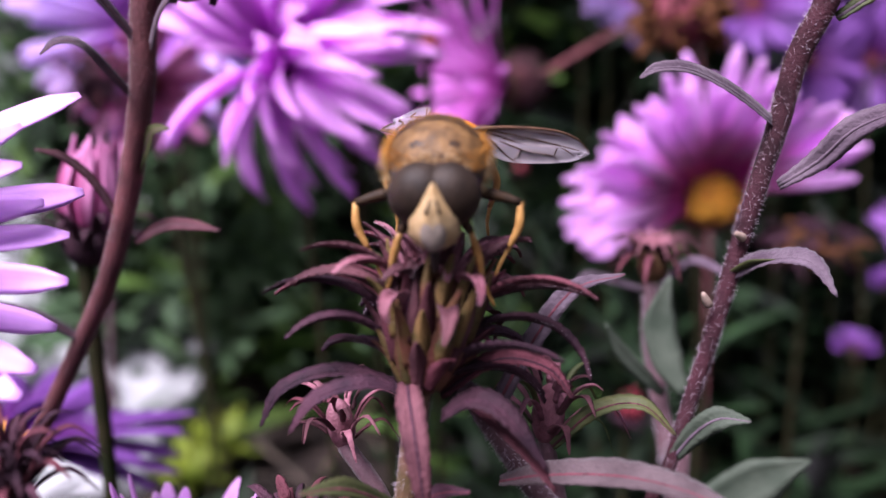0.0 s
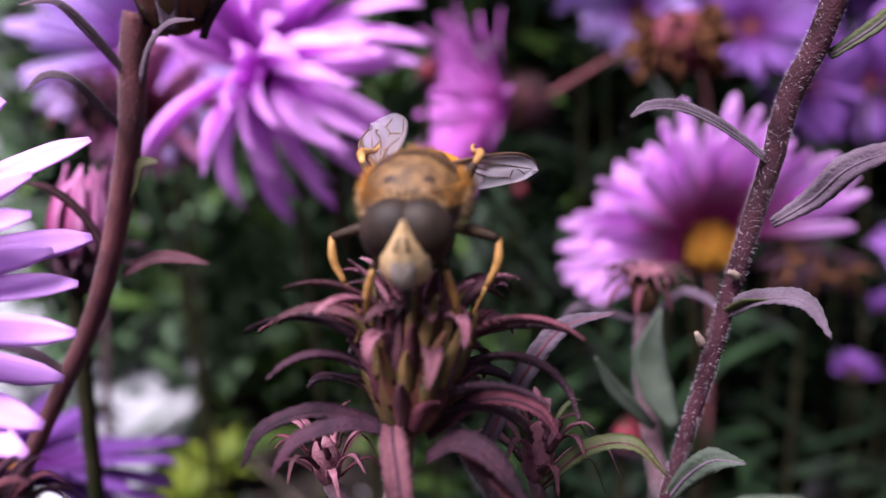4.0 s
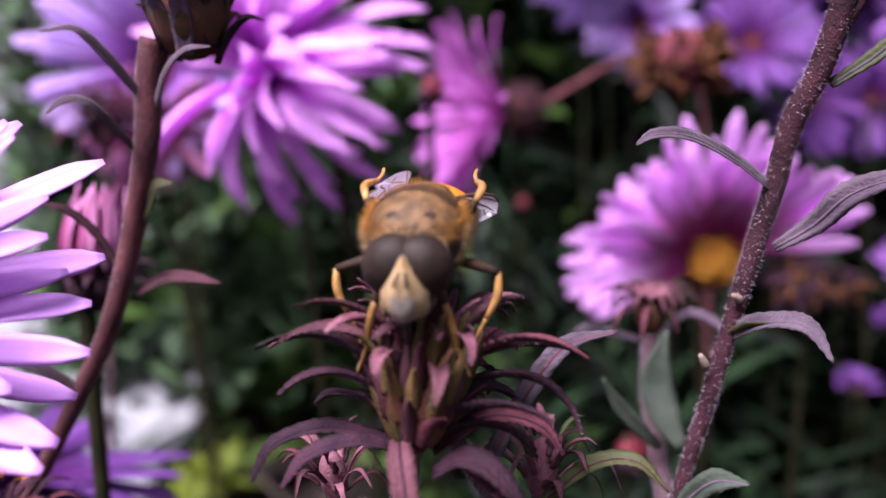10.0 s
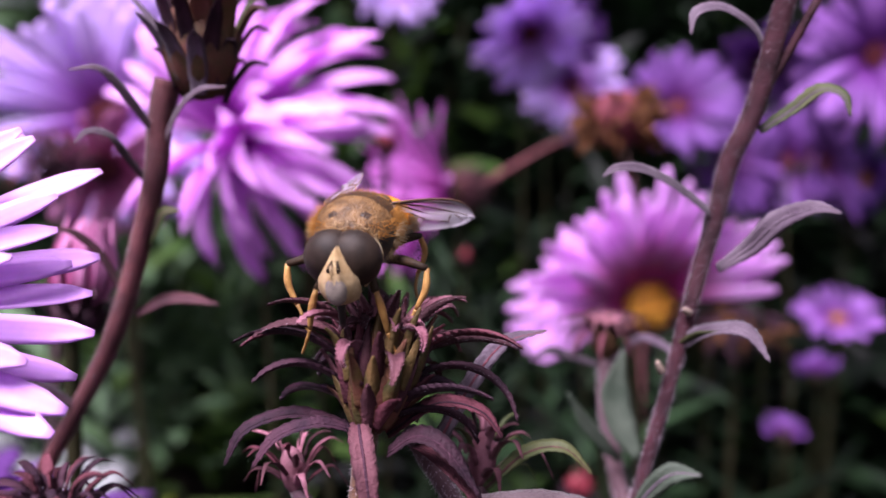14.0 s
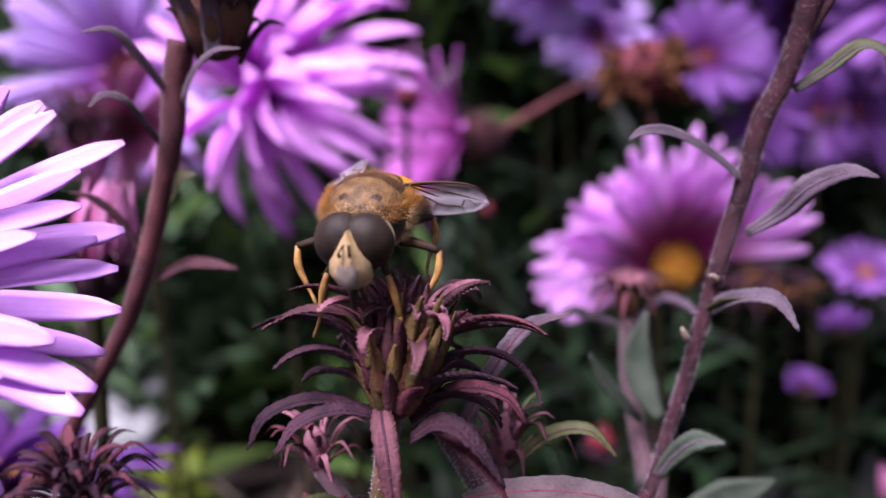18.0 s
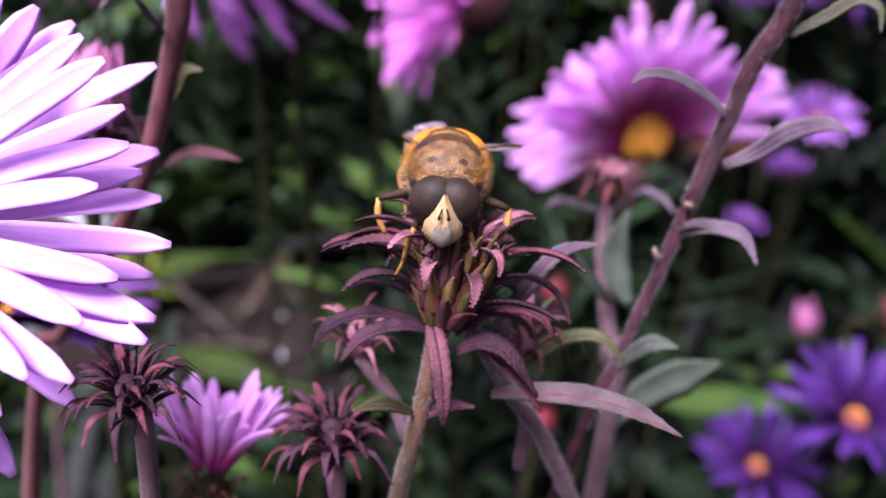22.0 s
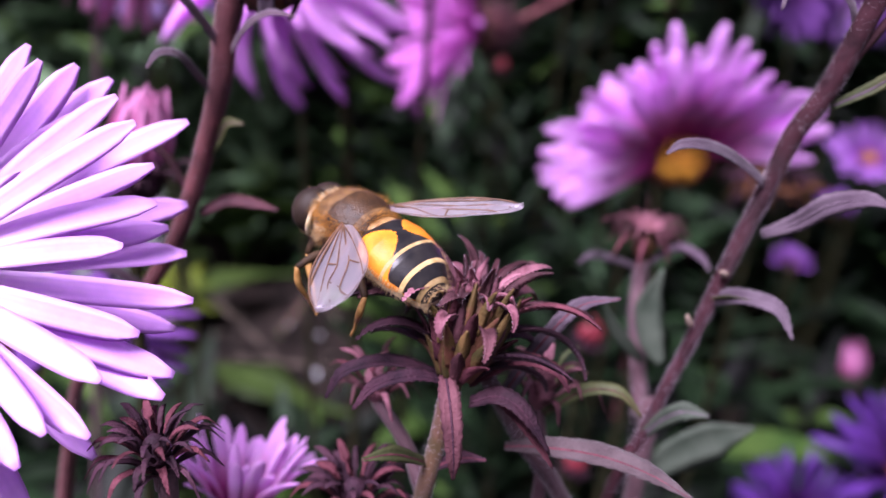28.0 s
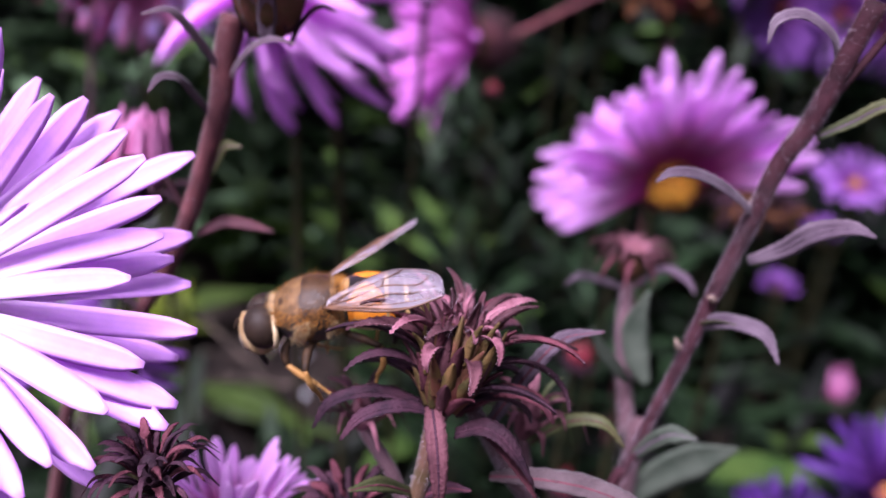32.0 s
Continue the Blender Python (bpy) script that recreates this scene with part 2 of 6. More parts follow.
def blade(pts, widths, up=(0, 0, 1), n=10, thick=0.08, cup=0.15, teeth=0.0, twist=0.0, rib=0.0):
    """A leaf, bract or petal: a thin closed body along pts with half widths, cupped across; teeth: saw edge in mm."""
    path = spline(pts, n)
    V, F = [], []
    side0 = None
    for i, p in enumerate(path):
        u = i / n
        t = (path[min(i + 1, n)] - path[max(i - 1, 0)]).normalized()
        s = t.cross(Vector(up))
        if s.length < 0.15:
            s = side0 if side0 else t.cross(Vector((1, 0.2, 0)))
        s = s.normalized()
        if side0 and s.dot(side0) < 0:
            s = -s
        side0 = s
        nr = s.cross(t).normalized()
        if twist:
            a = twist * u
            s, nr = s * math.cos(a) + nr * math.sin(a), nr * math.cos(a) - s * math.sin(a)
        w = max(lerp_list(widths, u), 0.02)
        e = w + (teeth if teeth and i % 2 and 0 < i < n else 0)
        th = min(thick, w * 0.5)
        V += [p - s * e + nr * cup * w, p - s * w * 0.5 + nr * (cup * w * 0.3 + th * 0.3), p + nr * (th * 0.3 - rib), p + s * w * 0.5 + nr * (cup * w * 0.3 + th * 0.3),
              p + s * e + nr * cup * w, p + s * w * 0.5 + nr * (cup * w * 0.3 - th * 0.7), p - nr * (th * 0.7 + rib), p - s * w * 0.5 + nr * (cup * w * 0.3 - th * 0.7)]
    for i in range(n):
        for k in range(8):
            k2 = (k + 1) % 8
            F.append((i * 8 + k, i * 8 + k2, (i + 1) * 8 + k2, (i + 1) * 8 + k))
    F.append(tuple(range(7, -1, -1)))
    F.append(tuple(n * 8 + k for k in range(8)))
    return V, F


def ball(c, r, rings=10, sides=16, power=1.0):
    c = Vector(c)
    V, F = [c + Vector((0, 0, r[2]))], []
    for i in range(1, rings):
        a = math.pi * i / rings
        for s in range(sides):
            g = 2 * math.pi * s / sides
            V.append(c + Vector((r[0] * math.sin(a) ** power * math.cos(g), r[1] * math.sin(a) ** power * math.sin(g), r[2] * math.cos(a))))
    V.append(c - Vector((0, 0, r[2])))
    for s in range(sides):
        s2 = (s + 1) % sides
        F.append((0, 1 + s, 1 + s2))
        F.append((len(V) - 1, 1 + (rings - 2) * sides + s2, 1 + (rings - 2) * sides + s))
        for i in range(rings - 2):
            F.append((1 + i * sides + s, 1 + (i + 1) * sides + s, 1 + (i + 1) * sides + s2, 1 + i * sides + s2))
    return V, F


def lathe_z(profile, sides=24):
    """A body of round rings along z: (z, radius)."""
    V = [Vector((r * math.cos(6.28319 * k / sides), r * math.sin(6.28319 * k / sides), z)) for z, r in profile for k in range(sides)]
    F = [(i * sides + k, i * sides + (k + 1) % sides, (i + 1) * sides + (k + 1) % sides, (i + 1) * sides + k) for i in range(len(profile) - 1) for k in range(sides)]
    F += [tuple(range(sides - 1, -1, -1)), tuple((len(profile) - 1) * sides + k for k in range(sides))]
    return V, F


def join(*geos):
    V, F = [], []
    for v, f in geos:
        k = len(V)
        V += list(v)
        F += [tuple(i + k for i in q) for q in f]
    return V, F


def turned(geo, m):
    return [m @ Vector(v) for v in geo[0]], geo[1]


def mesh(name, geo, material, smooth=True, origin=(0, 0, 0)):
    o = Vector(origin)
    d = bpy.data.meshes.new(name)
    d.from_pydata([tuple((Vector(v) - o) * K) for v in geo[0]], [], geo[1])
    d.materials.append(material)
    d.polygons.foreach_set("use_smooth", [smooth] * len(d.polygons))
    d.update()
    return d


ORIGIN = {}


def thing(name, at, label, category, group="", kind=""):
    """A top-level thing: an Empty at its base."""
    ob = new(name)
    ob.location = Vector(at) * K
    ob.empty_display_size = 0.004
    ORIGIN[ob.name] = Vector(at)
    return tagged(ob, label, category, group, kind)


def part(name, geo, material, parent, label=""):
    """One mesh under a thing or under a part; geo in the plan's millimetres."""
    o = ORIGIN[parent.name]
    ob = new(name, mesh(name, geo, material, origin=o))
    ob.parent = parent
    ORIGIN[ob.name] = o
    return tagged(ob, label)


def placed(name, data, parent, m):
    """A part on shared mesh data, at the pose m in its parent's space (millimetres)."""
    ob = new(name, data)
    ob.parent = parent
    m = m.copy()
    m.translation = m.translation * K
    ob.matrix_local = m
    return ob


def facing(axis, roll=0.0):
    """Rotation that turns local z to axis."""
    return Vector((0, 0, 1)).rotation_difference(Vector(axis)).to_matrix().to_4x4() @ Matrix.Rotation(roll, 4, "Z")


def hairs(points_normals, length, thick, seed=3, droop=0.3):
    r = random.Random(seed)
    V, F = [], []
    for p, nrm in points_normals:
        d = (Vector(nrm) + Vector((r.uniform(-1, 1), r.uniform(-1, 1), r.uniform(-1, 1))) * droop).normalized()
        a = d.orthogonal().normalized() * thick
        b = d.cross(a)
        k = len(V)
        p = Vector(p)
        V += [p + a, p - a * 0.5 + b * 0.86, p - a * 0.5 - b * 0.86, p + d * length * r.uniform(0.6, 1.2)]
        F += [(k, k + 1, k + 3), (k + 1, k + 2, k + 3), (k + 2, k, k + 3)]
    return V, F


def stem_points(pts, radii, count, seed=5, n=40):
    """Random places on the bark of a stem, with outward normals."""
    r = random.Random(seed)
    path = spline(pts, n)
    out = []
    for _ in range(count):
        u = r.random()
        i = min(int(u * n), n - 1)
        p = path[i].lerp(path[i + 1], u * n - i)
        t = (path[i + 1] - path[i]).normalized()
        a = t.orthogonal().normalized()
        nr = Matrix.Rotation(r.uniform(0, 6.283), 3, t) @ a
        out.append((p + nr * lerp_list(radii, u) * 0.95, nr))
    return out


# ---- ground, paving and distance ----
def ground_height(x, y):
    return 6 * noise.noise(Vector((x / 90, y / 90, 0))) + 2.0 * noise.noise(Vector((x / 18, y / 18, 3)))


def build_ground():
    xs = [-60000, -9000, -2500, -1200] + [-800 + 20 * i for i in range(81)] + [1200, 2500, 9000, 60000]
    ys = [-60000, -9000, -1500, -400] + [-100 + 20 * i for i in range(61)] + [1600, 3000, 9000, 60000]
    V = [Vector((x, y, ground_height(x, y) - 2)) for y in ys for x in xs]
    w = len(xs)
    F = [(j * w + i, j * w + i + 1, (j + 1) * w + i + 1, (j + 1) * w + i) for j in range(len(ys) - 1) for i in range(w - 1)]
    g = new("ground", mesh("ground", (V, F), M_SOIL))
    tagged(g, "dark moist garden soil under the aster bed", "ground", kind="structure")


def slab(c, size, seed):
    """A worn paving slab with rounded, chipped edges."""
    r = random.Random(seed)
    x, y, z = size
    V, F = [], []
    ring = []
    for k in range(28):
        a = 2 * math.pi * k / 28
        q = max(abs(math.cos(a)), abs(math.sin(a)))
        ring.append((math.cos(a) / q * (1 - 0.015 * r.random()), math.sin(a) / q * (1 - 0.015 * r.random())))
    for s, h in ((1.0, 0.0), (1.0, 0.8), (0.985, 0.95), (0.96, 1.0)):
        V += [Vector((c[0] + u * x / 2 * s, c[1] + v * y / 2 * s, c[2] + z * h)) for u, v in ring]
    for j in range(3):
        F += [(j * 28 + k, j * 28 + (k + 1) % 28, (j + 1) * 28 + (k + 1) % 28, (j + 1) * 28 + k) for k in range(28)]
    F.append(tuple(84 + k for k in range(28)))
    return V, F


def build_paving():
    root = tagged(new("paving"), "pale grey stone garden path beside the bed", "pavement", kind="structure")
    ORIGIN[root.name] = Vector((0, 0, 0))
    k = 0
    for i in range(8):
        for j in range(3):
            k += 1
            part("slab", slab((-290 - 310 * i + (j % 2) * 20, 470 + 310 * j, -8), (300, 300, 22), k), M_STONE, root)


def build_hedge():
    V, F = [], []
    w, h = 120, 22
    for j in range(h + 1):
        for i in range(w + 1):
            x, z = -6000 + 100 * i, 70 * j
            y = 1900 + 140 * noise.noise(Vector((x / 260, z / 200, 1))) + 70 * noise.noise(Vector((x / 90, z / 80, 5))) + 0.06 * z
            V.append(Vector((x, y + abs(x) * 0.05, z - 20 + (90 * noise.noise(Vector((x / 200, 0, 7))) if j == h else 0))))
    F = [(j * (w + 1) + i, j * (w + 1) + i + 1, (j + 1) * (w + 1) + i + 1, (j + 1) * (w + 1) + i) for j in range(h) for i in range(w)]
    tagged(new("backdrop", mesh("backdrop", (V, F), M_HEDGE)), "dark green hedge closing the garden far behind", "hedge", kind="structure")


def build_wall():
    """Pale rendered garden wall beyond the path, with a coping."""
    w = tagged(new("wall_garden"), "pale grey rendered garden wall beyond the path", "wall", kind="structure")
    ORIGIN[w.name] = Vector((0, 0, 0))
    part("wall_face", slab((-1700, 1500, -10), (2300, 120, 640), 90), M_STONE, w)
    part("coping", slab((-1700, 1500, 632), (2340, 170, 40), 91), M_STONE, w)


# ---- foliage of the bed ----
def leaf_cloud(name, places, material, label, category, seed, wide=0.13):
    """Many narrow leaves as one object of stuff. places: (base, direction, length)."""
    r = random.Random(seed)
    V, F = [], []
    for p, d, ln in places:
        d = d.normalized()
        side = d.cross(Vector((r.uniform(-0.4, 0.4), r.uniform(-0.4, 0.4), 1))).normalized()
        up = side.cross(d)
        w = ln * wide * r.uniform(0.7, 1.3)
        bend = r.uniform(-0.25, 0.12) * ln
        k = len(V)
        V.append(p)
        for u, q in ((0.2, 0.6), (0.5, 1.0), (0.8, 0.62)):
            c = p + d * ln * u + up * bend * u * u * 1.6
            V += [c - side * w * q + up * w * 0.35, c, c + side * w * q + up * w * 0.35]
        V.append(p + d * ln + up * bend * 1.6)
        F += [(k, k + 2, k + 1), (k, k + 3, k + 2), (k + 7, k + 8, k + 10), (k + 8, k + 9, k + 10)]
        for a in (k + 1, k + 4):
            F += [(a, a + 1, a + 4, a + 3), (a + 1, a + 2, a + 5, a + 4)]
    ob = new(name, mesh(name, (V, F), material))
    return tagged(ob, label, category, kind="stuff")


def build_foliage():
    r = random.Random(11)
    places, light, grey, stems = [], [], [], []
    for n in range(2300):
        if n < 1500:
            y = 150 + 900 * r.random() ** 0.8
            x = r.uniform(-0.75, 0.85) * (y + 60)
        else:
            y = r.uniform(60, 620)
            x = r.uniform(0.72 * (y + 60), 640) if n % 4 else r.uniform(-260, -0.6 * (y + 60))
        top = 34 + max(0, y - 140) * 0.42 + r.uniform(-25, 25)
        if y > 420:
            top = r.uniform(90, 190) + (y - 420) * 0.62
        top = min(top, 430)
        if -0.42 * y < x < 0.05 * y and y < 262:
            top = min(top, 105 * (1 - y / 310) * r.uniform(0.4, 1.0))
        if -125 < x < 10 and 255 < y < 416:
            continue
        if (x < -75 - max(0, 420 - y) * 0.2 and 240 < y < 480 or x < -0.5 * y and y >= 480) and r.random() < 0.93 or y >= 480 and x < -0.27 * y and r.random() < 0.72:
            continue
        if x > 0.18 * y and y < 460 and r.random() < 0.58:
            continue
        fresh = 0.17 if -0.38 * y < x < 0.12 * y and y > 250 else 0.02 if x > 0.18 * y else 0.07
        lean = Vector((r.uniform(-0.2, 0.2), r.uniform(-0.25, 0.1), 1))
        foot = Vector((x, y, 0))
        stems.append((foot, foot + lean * top))
        count = int(6 + top / 11)
        for k in range(count):
            u = (k + r.random()) / count
            a = r.uniform(0, 6.283)
            d = Vector((math.cos(a), math.sin(a), r.uniform(0.05, 0.9)))
            (light if r.random() < fresh else grey if r.random() < (0.6 if x < -0.1 * y and y > 330 else 0.0) else places).append((foot + lean * top * u, d, r.uniform(18, 46) * (1 + y / 1600)))
    leaf_cloud("foliage", places, M_LEAF_SHADED, "dense narrow leaves filling the bed, green darkened for shade", "foliage", 1)
    leaf_cloud("foliage_light", light, M_LEAF_LIGHT, "scattered fresh light green leaves in the bed", "foliage", 2, 0.17)
    leaf_cloud("foliage_grey", grey, M_LEAF_MID, "grey-green narrow leaves towards the path", "foliage", 3, 0.14)
    geo = join(*[tube([a, a.lerp(b, 0.5) + Vector((1.5, 0, 0)), b], [0.9, 0.7, 0.5], 4, 5) for a, b in stems[:450:3]])
    tagged(new("foliage_stems", mesh("foliage_stems", geo, M_STEM_GREEN)), "thin olive stems among the leaves", "stems", kind="stuff")


def build_litter():
    r = random.Random(4)
    geos = []
    for _ in range(170):
        x, y = r.uniform(-150, 60), r.uniform(220, 430)
        z = ground_height(x, y) + 0.5
        a, ln = r.uniform(0, 6.28), r.uniform(3, 13)
        d = Vector((math.cos(a), math.sin(a), r.uniform(-0.05, 0.2)))
        p = Vector((x, y, z))
        geos.append(blade([p, p + d * ln * 0.5 + Vector((0, 0, 0.6)), p + d * ln], [0.3, ln * 0.13, 0.2], n=3, thick=0.8))
    tagged(new("wood_chips", mesh("wood_chips", join(*geos), M_CHIP)), "pale dry wood chips and twigs on soil", "mulch", kind="stuff")


def broad_leaf(pts, widths, material, label):
    t = thing("ground_leaf", pts[0], label, "leaf")
    part("leaf_blade", blade(pts, widths, n=14, thick=0.6, cup=0.25, rib=0.5), material, t)
    part("midrib", tube([Vector(p) + Vector((0, 0, 0.4)) for p in pts], [0.9, 0.6, 0.3], 12, 6), M_LEAF_LIGHT, t, "pale green midrib")


# ---- flowers ----
def petal_set(name, length, width, material, bends, n=9, thick=0.14, cup=0.22):
    """Alike petals along local x with different bends; bend in mm at the tip."""
    out = []
    for k, b in enumerate(bends):
        pts = [(length * u, 0, b * u * u + 0.06 * length * math.sin(u * 3.1)) for u in (0, 0.3, 0.6, 0.85, 1.0)]
        w = width * (0.9 + 0.1 * (k % 3))
        out.append(mesh(name, blade(pts, [w * 0.38, w * 0.7, w * 0.92, w, w * 0.98, w * 0.82, w * 0.25], n=n, thick=thick, cup=cup * (1 if k % 2 else 0.5)), material))
    return out


def curled_set(name, length, width, material, curls, n=14):
    """Ribbon petals that leave along local x and curl over; curls in degrees."""
    out = []
    for k, c in enumerate(curls):
        x = z = 0.0
        pts = [(0, 0, 0)]
        for i in range(6):
            a = radians(-c * ((i + 0.5) / 6) ** 1.2)
            x, z = x + math.cos(a) * length / 6, z + math.sin(a) * length / 6
            pts.append((x, 0.5 * math.sin(k * 2.1) * (i / 5) ** 2 * length * 0.12, z))
        w = width * (0.85 + 0.15 * (k % 3))
        out.append(mesh(name, blade(pts, [w * 0.45, w * 0.8, w, w, w * 0.95, w * 0.75, w * 0.2], n=n, thick=0.14, cup=0.35, twist=0.5 * math.sin(k * 1.7)), material))
    return out


def disc_florets(c, axis, radius, height, count, seed, size=0.5):
    """A dome of small florets packed in a spiral."""
    m = Matrix.Translation(c) @ facing(axis)
    geos = []
    r = random.Random(seed)
    for k in range(count):
        u = math.sqrt((k + 0.5) / count)
        a = k * 2.39996
        p = Vector((math.cos(a) * u * radius, math.sin(a) * u * radius, height * (1 - u * u) * 0.8))
        d = Vector((math.cos(a) * u * 0.5, math.sin(a) * u * 0.5, 1)).normalized()
        ln = height * r.uniform(0.45, 0.8)
        geos.append(turned(tube([p, p + d * ln * 0.6, p + d * ln], [size * 0.6, size * 0.8, size * 0.45], 2, 5), m))
    return join(*geos)


def flower_head(t, c, axis, petals, n, radius0, elev, seed, layers=1, gap=None, stretch=0.12, step=9, loose=5):
    """Petals set round an axis as parts of t. elev: degrees above the flower's plane; gap: (from, to) degrees without petals."""
    r = random.Random(seed)
    o = ORIGIN[t.name]
    base = facing(axis)
    for k in range(n):
        a = 360.0 * k / n + r.uniform(-0.35, 0.35) * 360 / n
        if any(g0 < a % 360 < g1 for g0, g1 in gap or ()):
            continue
        lay = k % layers
        e = elev + lay * step + r.uniform(-loose, loose)
        m = base @ Matrix.Rotation(radians(a), 4, "Z") @ Matrix.Translation((radius0, 0, lay * 0.3)) @ Matrix.Rotation(radians(-e), 4, "Y") @ Matrix.Rotation(r.uniform(-0.35, 0.35), 4, "X")
        s = 1 + r.uniform(-stretch, stretch) - 0.05 * lay
        m = Matrix.Translation(Vector(c) - o) @ m @ Matrix.Diagonal((s, s, s, 1))
        placed("petal", petals[(k * 7 + lay) % len(petals)], t, m)


def calyx(t, c, axis, radius, length, n, material, spread=0.5, ln=3.0, seed=2, core=None):
    """A cup of pointed green bracts behind a flower."""
    r = random.Random(seed)
    m = Matrix.Translation(c) @ facing(axis)
    part("calyx", turned(ball((0, 0, -length * 0.45), (radius * 0.9, radius * 0.9, length * 0.6), 8, 14), m), core or material, t)
    for k in range(n):
        a = 6.283 * (k + r.random() * 0.5) / n
        z = -length * (0.25 + 0.6 * (k % 3) / 3)
        q = Vector((math.cos(a), math.sin(a), 0))
        p = q * radius * 0.8 + Vector((0, 0, z))
        pts = [p, p + q * ln * 0.25 + Vector((0, 0, ln * 0.45)), p + q * ln * (0.3 + spread) + Vector((0, 0, ln * 0.6)), p + q * ln * (0.5 + spread) + Vector((0, 0, ln * 0.35))]
        g = blade(pts, [radius * 0.16, radius * 0.2, radius * 0.12, 0.03], up=q + Vector((0, 0, 0.3)), n=6, thick=0.1)
        part("bract", turned(g, m), material, t)


def aster(label, c, axis, foot, petals, n, r0, elev, seed, disc_r, layers=1, gap=None, group="asters in flower", disc=M_DISC, stem_r=1.0, mid=None, via=None, disc_n=70, disc_h=None, bare=False, step=9, loose=5):
    """A whole aster: flower head, disc, calyx and its stem down to the ground."""
    t = thing("aster", foot, label, "flower", group)
    ax = Vector(axis).normalized()
    c = Vector(c)
    flower_head(t, c, ax, petals, n, r0, elev, seed, layers, gap, step=step, loose=loose)
    if not bare and elev < 30:
        part("disc_ring", turned(ball((0, 0, -0.2), (disc_r * 1.7, disc_r * 1.7, disc_r * 0.45), 6, 18), Matrix.Translation(c) @ facing(ax)), M_DISC_DARK, t, "dark crimson ring")
        tagged(part("disc", disc_florets(c + ax * disc_r * 0.2, ax, disc_r, disc_h or disc_r * 0.55, disc_n, seed, disc_r * 0.12), disc, t), kind="stuff")
    calyx(t, c - ax * 0.8, ax, disc_r * 1.15, disc_r * 1.6, 16, M_BRACT_GREEN, 0.35, disc_r * 1.1, seed, M_STEM_GREEN)
    back = c - ax * disc_r * 1.9
    m = Vector(mid) if mid else (back + Vector(foot)) * 0.5 + Vector((3, 4, 0))
    if via:
        part("stem", tube([back, *via, Vector(foot) - Vector((0, 0, 2))], [stem_r, stem_r * 0.6, stem_r], 40, 8), M_STEM_RED, t, "arching dull red stem")
        return t
    part("stem", tube([back, back - ax * 6 + Vector((0, 0, -4)), m, Vector(foot) + Vector((0, 0, -2))], [stem_r, stem_r * 0.8, stem_r * 0.8, stem_r], 24, 8), M_STEM_GREEN, t)
    return t


def build_right_aster():
    p = petal_set("petal", 18.6, 1.3, M_PETAL, (1.5, 3.6, 0.2, 2.4, -1.2, 5.0), n=11)
    t = aster("open violet aster with orange disc, lower petals missing", (44.0, 118.5, 177.6), (-0.12, -0.94, -0.2), (50, 150, 0), p, 132, 3.9, 8, 21, 3.7, 3, gap=((200, 360), (0, 12), (47, 57)), mid=(52, 138, 120), stem_r=1.2, step=6, loose=4)
    return t


def build_big_aster():
    p = curled_set("petal", 20.0, 1.25, M_PETAL_PINK, (85, 110, 62, 128, 96, 74, 140))
    return aster("double orchid-pink aster nodding on its stem", (-19.4, 103.0, 204.4), (-0.6, -0.72, 0.26), (-8, 128, 0), p, 96, 1.9, 14, 5, 1.8, 3, gap=((140, 222),), step=26, loose=12, disc=M_RED, mid=(-8, 124, 120), stem_r=1.1)


def build_side_aster():
    p = petal_set("petal", 24.0, 1.0, M_PETAL_MAGENTA, (2.0, 0.5, 4.0, -2, 6), n=8)
    t = aster("magenta aster seen from its side", (24.0, 194.0, 191.5), (-0.94, -0.26, 0.06), (92, 225, 0), p, 84, 2.6, 30, 8, 3.4, 3, via=[(42, 199, 198), (58, 205, 206), (74, 214, 208), (86, 222, 180), (92, 225, 90)], stem_r=0.95, loose=10, step=7)
    c = Vector((24.0, 194.0, 191.5)) + Vector((0.93, 0.3, -0.06)) * 5
    part("spent_cup", ball(c, (4.6, 4.6, 5.0), 10, 16), M_BRACT, t, "mauve hairy cup of bracts")
    part("cup_hair", hairs(shell_points(c, (4.4, 4.4, 4.8), 520, 3, lambda d: d.x > -0.7), 5.0, 0.16, 4, 0.6), M_LEAF_PURPLE, t)
    return t


def build_near_aster():
    p = petal_set("petal", 11.8, 0.72, M_PETAL_PALE, (0.5, 1.4, -0.5, 0.9, -1.0), n=14, thick=0.1, cup=0.3)
    return aster("pale lilac aster close by, long overlapping petals", (-27.6, 30.5, 192.3), (0.3, -0.62, 0.5), (-34, 44, 0), p, 66, 1.4, 15, 15, 2.2, 3, stem_r=0.8, mid=(-33, 42, 100))


